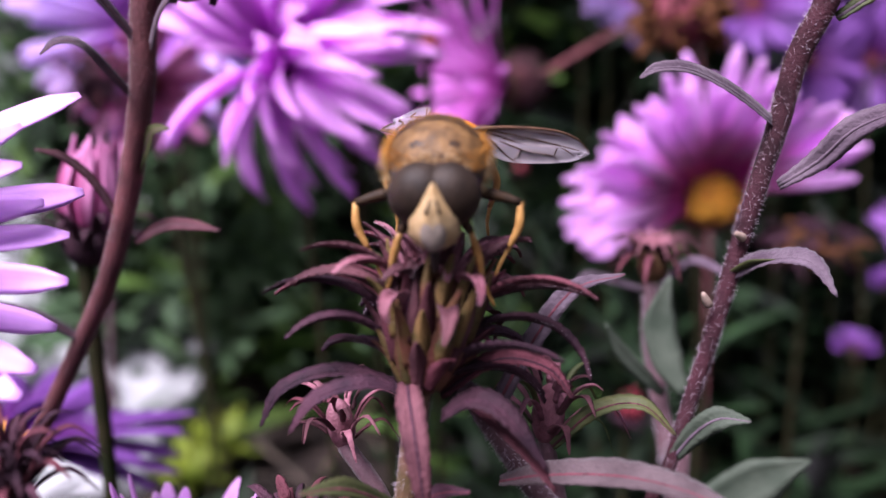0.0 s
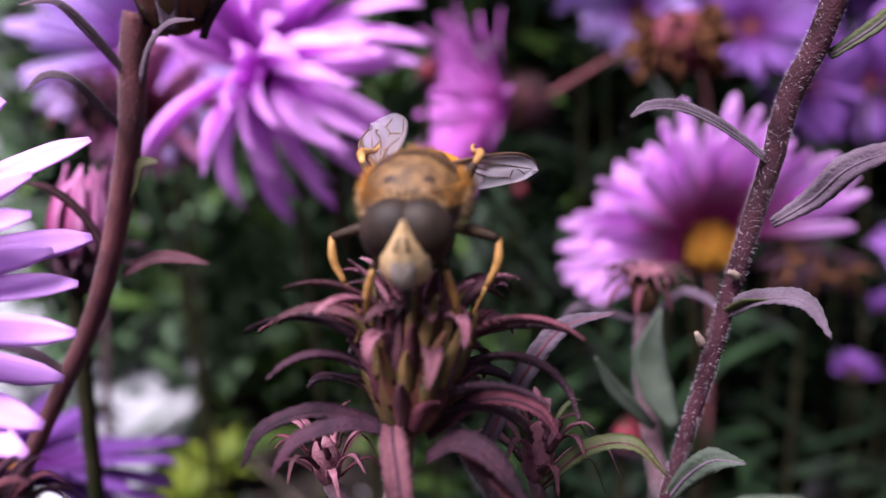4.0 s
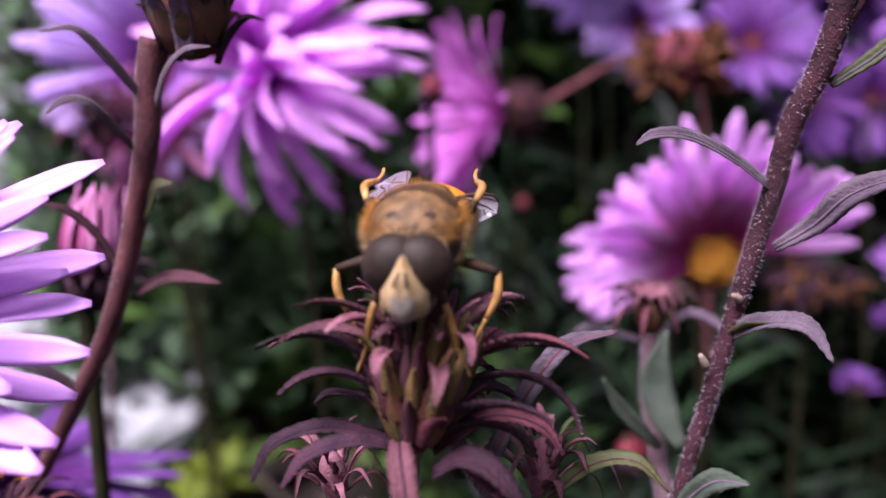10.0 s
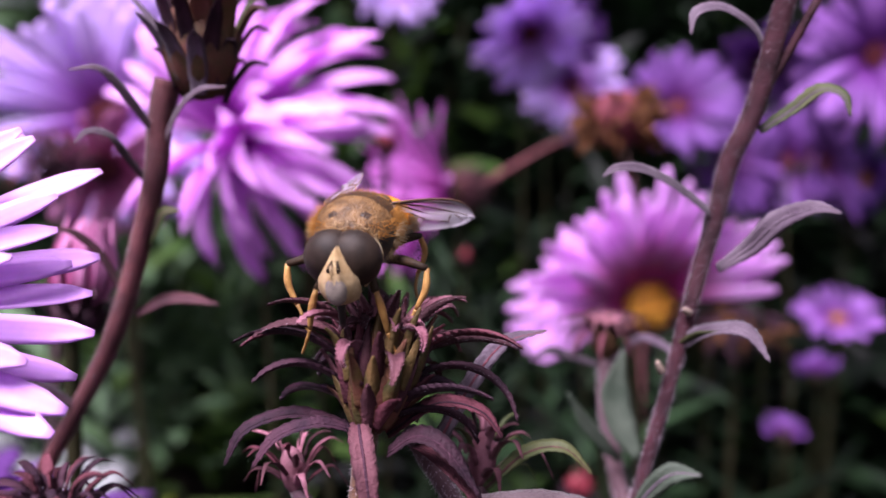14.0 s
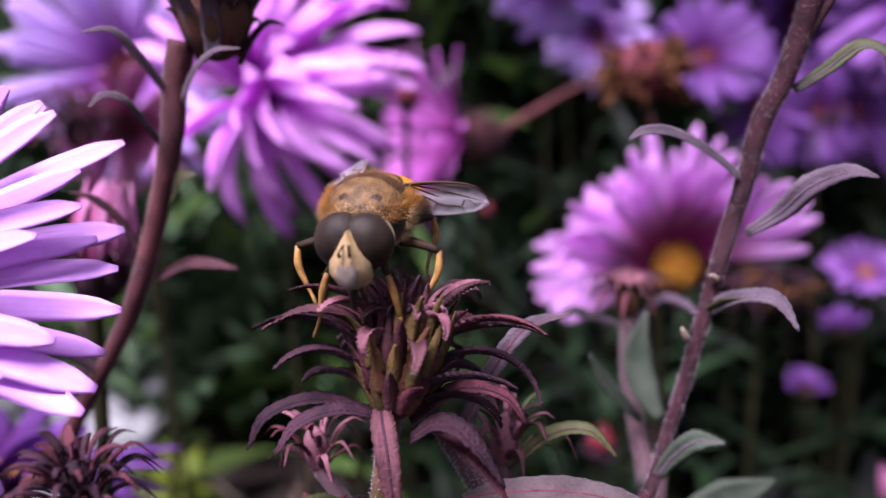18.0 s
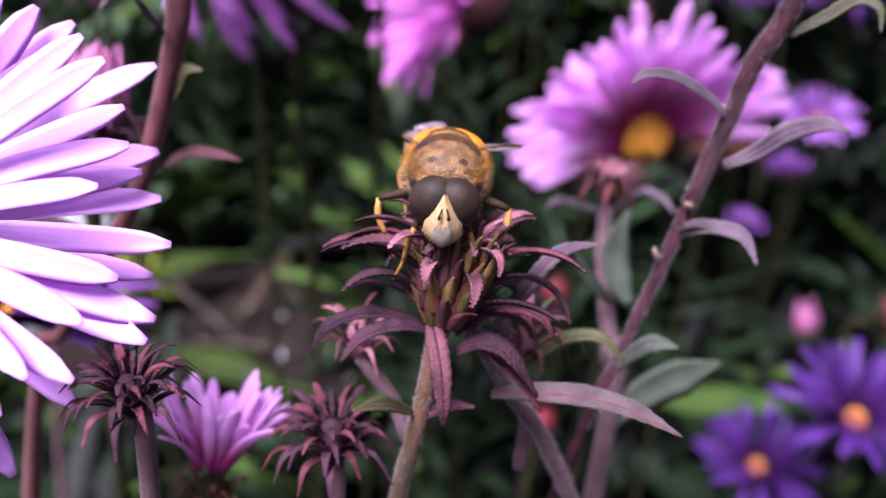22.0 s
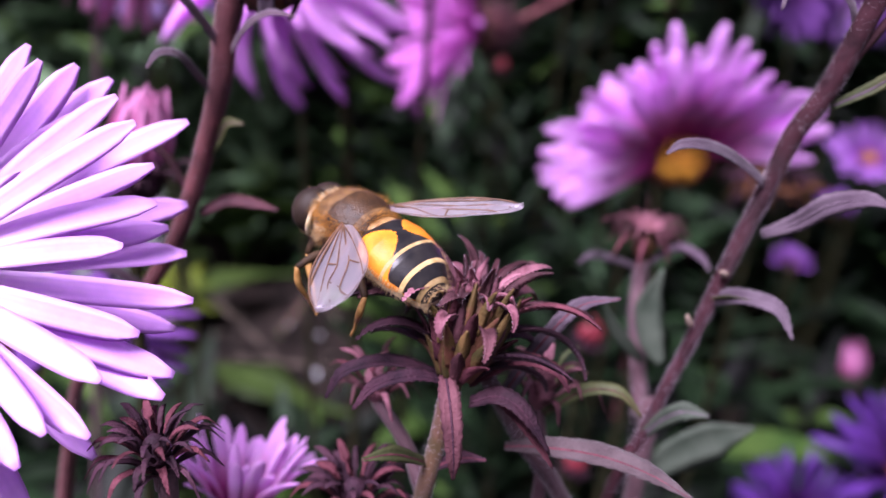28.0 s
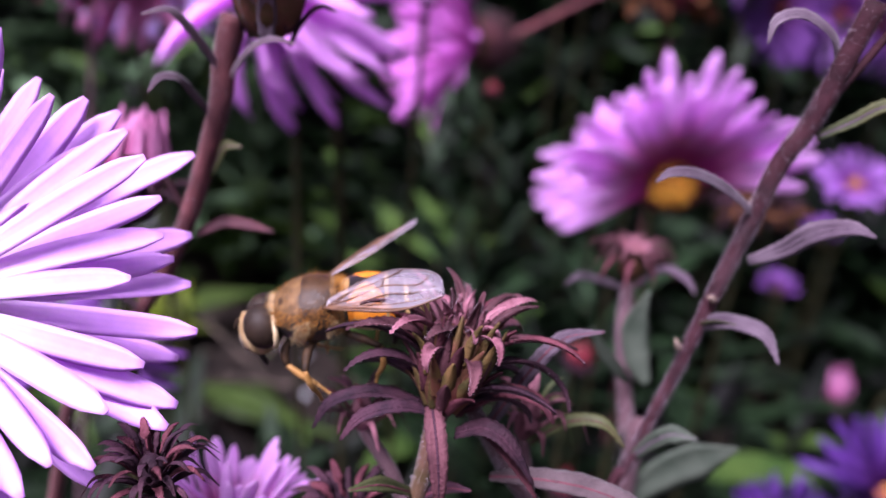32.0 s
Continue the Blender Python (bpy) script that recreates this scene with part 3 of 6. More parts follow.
def build_far_asters():
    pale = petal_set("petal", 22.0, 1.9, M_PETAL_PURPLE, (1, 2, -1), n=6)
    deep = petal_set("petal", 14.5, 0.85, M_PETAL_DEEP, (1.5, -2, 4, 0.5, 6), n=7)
    lil = petal_set("petal", 23.0, 1.8, M_PETAL_LAVENDER, (1.2, 2.4, 0), n=6)
    rose = petal_set("petal", 13.0, 1.4, M_PETAL_ROSE, (1, 2, 0), n=5)
    small = petal_set("petal", 15.0, 1.3, M_PETAL_MAUVE, (1, 2, 0), n=5)
    wide = petal_set("petal", 30.0, 2.2, M_PETAL_MAUVE, (1, 4, -2), n=7)
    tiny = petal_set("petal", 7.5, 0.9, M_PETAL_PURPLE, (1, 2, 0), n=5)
    far = [
        ("pale violet aster behind the tall stem", (-59, 175, 210), (0.1, -0.95, 0.05), (-62, 190, 0), lil, 44, 4.0),
        ("small pink aster half open", (-57, 165, 198), (0.3, -0.7, -0.3), (-50, 182, 0), rose, 22, 2.5),
        ("deep violet aster low in the bed", (100, 138, 86), (-0.2, -0.5, 0.9), (104, 150, 0), deep, 44, 1.9),
        ("deep violet aster with ragged petals", (106, 120, 114), (-0.3, -0.4, 0.8), (110, 132, 0), deep, 44, 1.9),
        ("deep violet aster beside a bud", (116, 128, 134), (0.4, -0.6, 0.5), (116, 140, 0), deep, 36, 3.5),
        ("violet aster at the back of the bed", (178, 312, 203), (-0.2, -0.9, 0.1), (182, 330, 0), pale, 40, 4.5),
        ("large pale violet aster high at the back", (186, 270, 243), (-0.1, -0.9, -0.1), (191, 290, 0), wide, 46, 4.5),
        ("dark violet aster at the back", (160, 338, 226), (0.3, -0.9, 0.1), (160, 352, 0), deep, 40, 4.5),
        ("drooping lilac aster at the back", (66, 318, 256), (0.1, -0.7, -0.6), (70, 340, 0), lil, 40, 4.0),
        ("violet aster among dark leaves", (204, 298, 197), (-0.5, -0.8, 0), (208, 315, 0), deep, 40, 4.2),
        ("small violet aster half closed", (168, 262, 124), (-0.2, -0.1, 1.0), (172, 276, 0), tiny, 26, 2.0),
        ("small violet aster with flat spread petals", (188, 282, 140), (-0.2, -0.42, 0.88), (194, 298, 0), small, 34, 3.0),
        ("violet aster half hidden by leaves", (160, 269, 98), (-0.1, -0.3, 0.9), (160, 284, 0), tiny, 16, 1.8),
        ("pale lilac aster beyond the path edge", (-82, 260, 262), (0.2, -0.9, 0), (-86, 276, 0), lil, 36, 4.0),
        ("lilac aster at the very back", (14, 390, 290), (0.2, -0.9, 0), (18, 404, 0), lil, 30, 4.0),
        ("purple aster crowded behind the dried head", (123, 296, 224), (-0.2, -0.8, 0.4), (127, 314, 0), pale, 44, 4.0),
        ("purple aster nodding at the back", (172, 326, 248), (0.1, -0.7, -0.5), (176, 344, 0), pale, 44, 4.0),
        ("purple aster with ragged petals at the back", (149, 304, 204), (0.2, -0.9, 0.2), (153, 322, 0), pale, 40, 4.0),
        ("purple aster turned aside at the back", (172, 276, 202), (0.5, -0.7, 0.3), (176, 290, 0), pale, 40, 4.0),
        ("lilac aster far behind the bed", (93, 345, 236), (-0.1, -0.9, 0.2), (97, 360, 0), lil, 36, 4.0),
        ("drooping purple aster far behind", (80, 337, 258), (0, -0.7, -0.6), (84, 352, 0), pale, 40, 4.0),
    ]
    for k, (label, c, ax, foot, p, n, dr) in enumerate(far):
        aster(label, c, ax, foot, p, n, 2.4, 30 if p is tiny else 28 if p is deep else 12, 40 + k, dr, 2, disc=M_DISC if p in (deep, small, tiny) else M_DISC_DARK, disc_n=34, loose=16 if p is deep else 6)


def build_low_left_asters():
    p = petal_set("petal", 5.6, 0.5, M_PETAL, (0.5, 1.6, -0.6), n=9)
    aster("small violet aster below the pale one", (-14.0, 36.0, 173.6), (0.1, 0.35, 0.9), (-14, 48, 0), p, 30, 1.0, 46, 61, 1.3, 2, stem_r=0.7)
    q = petal_set("petal", 17.0, 1.3, M_PETAL_PURPLE, (0.5, 1.8, -1), n=8)
    aster("deep violet aster low in the bed", (-44, 74, 163), (0.3, 0.3, 0.8), (-46, 88, 0), q, 40, 1.8, 12, 62, 2.6, 2, stem_r=0.9)


def build_dried_head():
    c = Vector((43.6, 136, 209))
    t = thing("dried_flower", (54, 170, 0), "withered brown flower head with shrivelled petals", "flower")
    r = random.Random(9)
    for k in range(190):
        a, z = r.uniform(0, 6.283), r.uniform(-0.7, 1.0)
        d = Vector((math.cos(a), math.sin(a) * 0.8, z)).normalized()
        p = c + Vector((d.x * 5.2, d.y * 4.5, d.z * 4.4))
        ln = r.uniform(2.4, 5.4)
        s = Vector((r.uniform(-1, 1), r.uniform(-1, 1), r.uniform(-1.4, 0.6)))
        part("dry_petal", blade([p, p + d * ln * 0.5 + s * 0.7, p + d * ln * 0.8 + s * 1.7], [0.4, 0.75, 0.12], up=(a, 1, 0.4), n=5, thick=0.12, twist=r.uniform(-1.5, 1.5)), M_BROWN, t)
    part("core", ball(c, (6.2, 5, 5.3), 10, 14), M_DISC_DARK, t)
    part("stem", tube([c + Vector((1, 1, -3)), c + Vector((3, 8, -30)), (53, 164, 90), (54, 170, -2)], [0.8, 0.7, 0.8, 1.2], 20, 8), M_STEM_GREEN, t)
    c = Vector((74, 143, 168))
    t = thing("seed_cluster", (82, 160, 0), "dark withered seed cluster beside the violet aster", "seed head")
    for k in range(60):
        a, z = r.uniform(0, 6.283), r.uniform(-1, 1)
        d = Vector((math.cos(a), math.sin(a), z * 0.7)).normalized()
        p = c + Vector((r.uniform(-7, 7), r.uniform(-3, 3), r.uniform(-3, 3)))
        part("bract", blade([p, p + d * 3, p + d * r.uniform(4, 7) - Vector((0, 0, 1.5))], [0.5, 0.7, 0.1], up=(a, 1, 0.2), n=4, thick=0.2), M_BRACT_DARK_SHADE if k % 3 else M_BROWN, t)
    part("stem", tube([c, c + Vector((2, 6, -30)), (82, 160, -2)], [0.7, 0.7, 1.0], 14, 7), M_STEM_GREEN, t)


def closed_bud(name, label, c, axis, r, h, foot, material, seed, n=16, stem_m=M_STEM_GREEN, sr=0.6):
    """A closed flower bud: folded petals held in a cup of bracts."""
    t = thing(name, foot, label, "flower bud", "closed buds")
    m = Matrix.Translation(c) @ facing(axis)
    for k in range(n):
        a = 6.283 * k / n
        q = Vector((math.cos(a), math.sin(a), 0))
        rr = r * (0.75 if k % 2 else 0.9)
        pts = [q * rr * 0.6, q * rr + Vector((0, 0, h * 0.35)), q * rr * 0.85 + Vector((0, 0, h * 0.7)), q * rr * (0.35 + 0.2 * (k % 3)) + Vector((0, 0, h * (0.95 + 0.06 * (k % 3))))]
        part("petal", turned(blade(pts, [r * 0.14, r * 0.24, r * 0.22, 0.05], up=q, n=8, thick=0.12), m), material, t)
    calyx(t, m @ Vector((0, 0, h * 0.12)), axis, r * 0.85, h * 0.5, 18, M_BRACT_DARK_SHADE, 0.5, h * 0.42, seed)
    b = m @ Vector((0, 0, -h * 0.3))
    part("stem", tube([b, b - Vector(axis) * h * 0.4, (b + Vector(foot)) * 0.5, Vector(foot) - Vector((0, 0, 2))], [sr, sr, sr, sr * 1.3], 18, 8), stem_m, t)
    return t


def build_buds():
    closed_bud("aster_bud", "closed pink aster bud with spiky dark calyx", (-25.8, 58.0, 188.5), (0.1, 0.12, 1), 2.7, 6.6, (-30, 66, 0), M_PETAL_ROSE, 3, 18)
    closed_bud("aster_bud", "pink aster bud on a thin stalk", (175, 240, 66), (0.1, -0.2, 1), 7.0, 14, (184, 250, 0), M_PETAL_ROSE, 4, 14)
    for c, foot, k in (((24.7, 91, 157), (30, 104, 0), 5), ((26.5, 92, 134), (24, 104, 0), 6), ((-20.2, 118, 213.4), (-12, 140, 0), 7), ((0.4, 125, 202.5), (4, 140, 0), 9), ((30, 240, 170), (34, 250, 0), 8)):
        closed_bud("aster_bud", "small round crimson aster bud", c, (0.1, -0.1, 1), 1.9, 3.6, foot, M_RED, k, 10)


# ---- the tall stems ----
R_STEM = [(18.7, 36.6, 209.5), (17.5, 37.2, 203.3), (16.4, 37.6, 200.3), (15.8, 37.7, 197.2), (15.0, 37.5, 194.4), (14.2, 37.3, 191.4), (13.1, 37.0, 187.1), (12.2, 36.9, 183.7), (11.2, 36.8, 179.8), (10.0, 36.6, 176), (7, 38, 150), (4, 42, 80), (2, 48, -2)]
R_RAD = [0.58, 0.57, 0.55, 0.52, 0.48, 0.44, 0.40, 0.37, 0.36, 0.37, 0.6, 1.0, 1.3]


def build_right_stem():
    t = thing("aster_plant", (2, 48, 0), "tall hairy purple-grey aster stem with curling leaves", "plant stem")
    s = part("stem", tube(R_STEM, R_RAD, 90, 14, 0.03), M_STEM_GREY, t)
    part("hair", hairs(stem_points(R_STEM[:10], R_RAD[:10], 3200), 0.23, 0.0095, 4, 0.45), M_HAIR, s, "short pale bristles")
    part("side_shoot", tube([(17.6, 37.2, 203.6), (18.6, 36.8, 205.5), (20.2, 36.2, 209)], [0.3, 0.26, 0.22], 8, 8), M_STEM_GREY, t)
    for p, q in (((14.1, 36.7, 191.9), (13.6, 36.4, 192.2)), ((12.6, 36.5, 188.6), (12.2, 36.3, 189.3))):
        part("leaf_scar", tube([p, (Vector(p) + Vector(q)) * 0.5, q], [0.22, 0.2, 0.1], 5, 8), M_SCAR, t, "cream leaf scar")
    part("leaf_base", blade([(13.88, 37.12, 190.03), (14.2, 36.45, 190.5), (14.5, 35.72, 190.93), (14.85, 34.7, 191.3)], [0.3, 0.46, 0.52, 0.1], n=10, thick=0.1, cup=0.35), M_LEAF_OLIVE, t, "olive foot of a curling leaf")
    leaves = [
        ([(15.4, 37.5, 197.3), (13.9, 36.9, 198.3), (12.2, 36.2, 199.2), (10.4, 35.3, 199.8), (9.0, 34.9, 199.8), (8.1, 34.3, 199.4)], [0.25, 0.3, 0.34, 0.33, 0.26, 0.05], M_LEAF_GREY, 0.03),
        ([(15.9, 37.3, 194.3), (17.0, 36.0, 195.6), (17.9, 34.9, 197.1), (19.2, 33.8, 197.9), (20.4, 33.2, 197.7)], [0.25, 0.5, 0.62, 0.45, 0.05], M_LEAF_GREY, 0.04),
        ([(13.9, 37.2, 190.0), (14.5, 35.8, 190.9), (15.2, 33.8, 191.6), (15.8, 33.0, 191.4), (16.3, 32.0, 190.3)], [0.3, 0.55, 0.5, 0.4, 0.04], M_LEAF_GREY, 0.06),
        ([(17.9, 37.3, 202.0), (19.3, 36.7, 203.1), (20.6, 36.2, 204.2), (21.5, 35.5, 203.9), (21.7, 35.0, 202.7)], [0.22, 0.34, 0.38, 0.3, 0.04], M_LEAF_OLIVE, 0.05),
        ([(17.8, 37.2, 206.3), (16.9, 36.8, 207.5), (15.0, 36.6, 208.4), (13.4, 36.2, 208.0), (13.0, 35.8, 206.8)], [0.2, 0.28, 0.32, 0.28, 0.04], M_LEAF_GREY, 0.03),
        ([(11.4, 36.6, 180.6), (12.2, 36.0, 182.2), (13.1, 35.4, 183.2), (14.4, 34.8, 183.3)], [0.3, 0.55, 0.6, 0.06], M_LEAF_SAGE, 0.04),
    ]
    for pts, w, m, teeth in leaves:
        lf = part("leaf", blade(pts, w, up=(0, -1, 0.7), n=26, thick=0.1, cup=0.3, teeth=teeth, rib=0.04), m, t)
        part("leaf_vein", tube([Vector(p) - Vector((0, 0, 0.02)) for p in pts], [0.09, 0.07, 0.03], 16, 6), M_LEAF_GREY, lf, "raised pale midrib")


def build_budlet_plant():
    t = thing("budding_plant", (15, 46, 0), "slender stem with a spent pink-tipped flower cup", "plant stem")
    st = [(16.1, 56.3, 184.2), (15.5, 54.0, 181.2), (15.2, 50.4, 177.8), (15.3, 47.8, 174.2), (14.8, 44.6, 168.9), (15, 45, 80), (15, 46, -2)]
    part("stem", tube(st, [0.55, 0.6, 0.65, 0.7, 0.75, 1, 1.2], 40, 10, 0.03), M_STEM, t)
    part("hair", hairs(stem_points(st[:5], [0.55, 0.6, 0.65, 0.7, 0.75], 500), 0.3, 0.015, 6), M_HAIR, t)
    c = Vector((16.4, 57.2, 185.8))
    part("cup", ball(c, (1.15, 1.15, 1.7), 10, 14), M_BRACT_GREEN, t)
    r = random.Random(5)
    for k in range(26):
        a = 6.283 * k / 26 + r.uniform(-0.1, 0.1)
        q = Vector((math.cos(a), math.sin(a), 0))
        lo = k % 3 == 0
        p = c + q * 0.95 + Vector((0, 0, 0.2 if lo else 1.0))
        ln = r.uniform(2.0, 3.2)
        pts = [p, p + q * ln * 0.35 + Vector((0, 0, 0.8)), p + q * ln * 0.8 + Vector((0, 0, 0.9 - lo * 0.6)), p + q * ln * 1.1 + Vector((0, 0, 0.2 - lo * 1.4))]
        part("bract", blade(pts, [0.22, 0.3, 0.2, 0.03], n=7, thick=0.08), M_LEAF_PURPLE if not lo else M_BRACT, t)
    part("tuft", hairs([(c + Vector((r.uniform(-1, 1), r.uniform(-1, 1), 1.2)), (r.uniform(-0.7, 0.7), r.uniform(-0.7, 0.7), 1)) for _ in range(160)], 1.5, 0.05, 8), M_BRACT_PINK, t, "faded pink tuft")
    for pts, w, m in (
        ([(15.9, 47.5, 179.4), (14.8, 48.0, 181.4), (14.3, 48.6, 184.0), (14.9, 48.7, 187.0)], [0.35, 1.05, 1.15, 0.1], M_LEAF_SAGE),
        ([(14.8, 45.1, 169.3), (17.5, 45.2, 172.6), (20.1, 44.8, 174.6), (22.9, 44.2, 176.2)], [0.5, 1.5, 1.6, 0.1], M_LEAF_SAGE),
        ([(14.9, 48.8, 178.8), (13.2, 47.9, 180.6), (11.6, 47.2, 182.4), (10.3, 46.6, 184.6)], [0.25, 0.5, 0.5, 0.06], M_LEAF_SAGE),
        ([(15.6, 56.2, 183.9), (12.6, 54.8, 185.1), (10.6, 53.2, 185.9), (9.3, 52.2, 185.5)], [0.2, 0.35, 0.35, 0.05], M_LEAF_GREY),
        ([(16.6, 56.1, 184.1), (18.3, 54.9, 186.4), (19.8, 53.6, 186.2), (20.4, 52.4, 185.4)], [0.2, 0.32, 0.32, 0.05], M_LEAF_GREY),
    ):
        part("leaf", blade(pts, w, up=(0, -1, 0.35), n=18, thick=0.1, cup=0.3, teeth=0.03), m, t)
    return t


def build_left_stem():
    t = thing("aster_plant", (-40, 60, 0), "tall dark red aster stem topped by a spent bud", "plant stem")
    st = [(-15.4, 44.2, 204.6), (-16.0, 44.3, 202.0), (-16.3, 44.3, 199.1), (-17.8, 45.0, 193.5), (-19.7, 45.4, 188.1), (-22.0, 45.8, 183.8), (-25.6, 46.2, 177.4), (-28, 46.6, 173), (-33, 50, 140), (-38, 56, 60), (-40, 60, -2)]
    rad = [0.82, 0.74, 0.69, 0.64, 0.59, 0.54, 0.5, 0.5, 0.8, 1.2, 1.4]
    s = part("stem", tube(st, rad, 70, 12, 0.03), M_STEM_RED, t)
    part("hair", hairs(stem_points(st[:8], rad[:8], 1700), 0.17, 0.009, 9, 0.45), M_HAIR, s, "short pale bristles")
    c = Vector((-13.4, 43.7, 206.5))
    part("core", ball(c, (2.2, 2.2, 3.1), 10, 14), M_BRACT_GREEN, t)
    r = random.Random(8)
    for k in range(34):
        a = 2.39996 * k
        q = Vector((math.cos(a), math.sin(a), 0))
        z = -3.2 + 5.6 * (k / 34)
        p = c + q * (1.9 - 0.7 * abs(z) / 3.6) + Vector((0, 0, z))
        ln = r.uniform(3.2, 5.2)
        out = r.uniform(0.25, 0.75)
        pts = [p, p + q * ln * 0.2 * out + Vector((0, 0, ln * 0.35)), p + q * ln * 0.6 * out + Vector((0, 0, ln * 0.66)), p + q * ln * out + Vector((0, 0, ln * r.uniform(0.55, 0.95)))]
        w = r.uniform(0.42, 0.7)
        part("bract", blade(pts, [w * 0.7, w, w * 0.8, 0.04], up=q + Vector((0, 0, 0.3)), n=12, thick=0.12, cup=0.3, teeth=0.03, rib=0.05), (M_BRACT_DARK_SHADE, M_LEAF_OLIVE, M_LEAF_GREY, M_BRACT_GREEN, M_BRACT_DARK_SHADE)[k % 5], t)
    for pts, w, m in (
        ([(-17.0, 44.4, 198.7), (-17.5, 42.8, 200.0), (-18.0, 41.1, 201.2), (-18.7, 40.1, 201.3), (-19.0, 38.9, 200.7)], [0.2, 0.28, 0.3, 0.26, 0.05], M_LEAF_GREY),
        ([(-17.4, 44.9, 193.9), (-16.6, 44.4, 195.5), (-15.9, 44.1, 196.7), (-14.8, 43.6, 196.9)], [0.2, 0.45, 0.42, 0.08], M_LEAF_OLIVE),
        ([(-17.9, 45.3, 190.3), (-16.1, 45.4, 191.2), (-14.4, 44.9, 191.3), (-12.8, 44.8, 191.0)], [0.25, 0.42, 0.36, 0.06], M_LEAF_PURPLE),
        ([(-18.6, 45.2, 191.6), (-19.6, 44.6, 194.0), (-20.8, 43.9, 195.4), (-21.9, 43.1, 195.9)], [0.2, 0.24, 0.24, 0.06], M_LEAF_PURPLE),
        ([(-15.6, 44.0, 201.0), (-14.4, 42.4, 202.8), (-13.0, 41.2, 203.8), (-11.4, 40.0, 203.9)], [0.18, 0.25, 0.24, 0.05], M_LEAF_GREY),
        ([(-16.2, 44.0, 201.4), (-17.3, 42.6, 203.4), (-18.4, 41.4, 204.8), (-19.6, 40.2, 204.6)], [0.2, 0.28, 0.26, 0.05], M_LEAF_GREY),
        ([(-21.6, 45.6, 184.2), (-23.4, 44.6, 186.0), (-25.4, 43.6, 187.0), (-27.4, 42.8, 187.0)], [0.2, 0.35, 0.35, 0.05], M_LEAF_GREY),
    ):
        lf = part("leaf", blade(pts, w, up=(0, -1, 0.7), n=20, thick=0.1, cup=0.3, teeth=0.02, rib=0.03), m, t)
        part("leaf_vein", tube(pts, [0.08, 0.06, 0.03], 14, 6), M_STEM, lf)


def spiky_head(t, c, axis, size, n, seed, mats, core=M_BRACT_GREEN):
    """A spent aster head: a core cup and tiers of recurved, saw-edged bracts."""
    r = random.Random(seed)
    m = Matrix.Translation(c) @ facing(axis)
    part("core", turned(join(ball((0, 0, size * 0.28), (size * 0.17, size * 0.17, size * 0.32), 10, 16)), m), core, t)
    for k in range(n):
        a = 2.39996 * k + r.uniform(-0.2, 0.2)
        u = k / (n - 1)
        q = Vector((math.cos(a), math.sin(a), 0))
        z = size * (0.08 + 0.5 * u)
        p = q * size * (0.14 + 0.05 * math.sin(3.1 * u)) + Vector((0, 0, z))
        ln = size * (0.62 - 0.34 * u) * r.uniform(0.8, 1.2)
        rise = ln * (0.3 + 0.55 * u)
        drop = ln * (0.55 - 0.6 * u) * r.uniform(0.7, 1.4)
        pts = [p, p + q * ln * 0.3 + Vector((0, 0, rise * 0.7)), p + q * ln * 0.72 + Vector((0, 0, rise)), p + q * ln * 1.05 + Vector((0, 0, rise - drop))]
        w = size * 0.042 * r.uniform(0.8, 1.3)
        part("bract", turned(blade(pts, [w, w * 1.15, w * 0.8, 0.03], up=q * 0.4 + Vector((0, 0, 1)), n=14, thick=0.1, cup=0.3, teeth=size * 0.006), m), mats[k % len(mats)], t)


def arc_bract(q, r0, z0, ln, rise, curl, side=0.0, steps=6):
    """Points of a bract that leaves a cup at radius r0 and height z0 towards q, rising at an angle and curling over; degrees."""
    across = Vector((-q.y, q.x, 0))
    p = q * r0 + Vector((0, 0, z0))
    pts = [p.copy()]
    for i in range(steps):
        u = (i + 0.5) / steps
        a = radians(rise - curl * u ** 1.3)
        p = p + (q * math.cos(a) + Vector((0, 0, math.sin(a))) + across * side * u) * (ln / steps)
        pts.append(p.copy())
    return pts


def saw_spines(pts, q, w, count, seed):
    path = spline(pts, count)
    out = []
    for i, p in enumerate(path[2:-1]):
        for s in (-1, 1):
            d = Vector((-q.y, q.x, 0)) * s
            out.append((p + d * w * (1.1 - 0.8 * i / count), d + Vector((0, 0, 0.3)) + q * 0.5))
    return hairs(out, 0.12, 0.008, seed, 0.5)


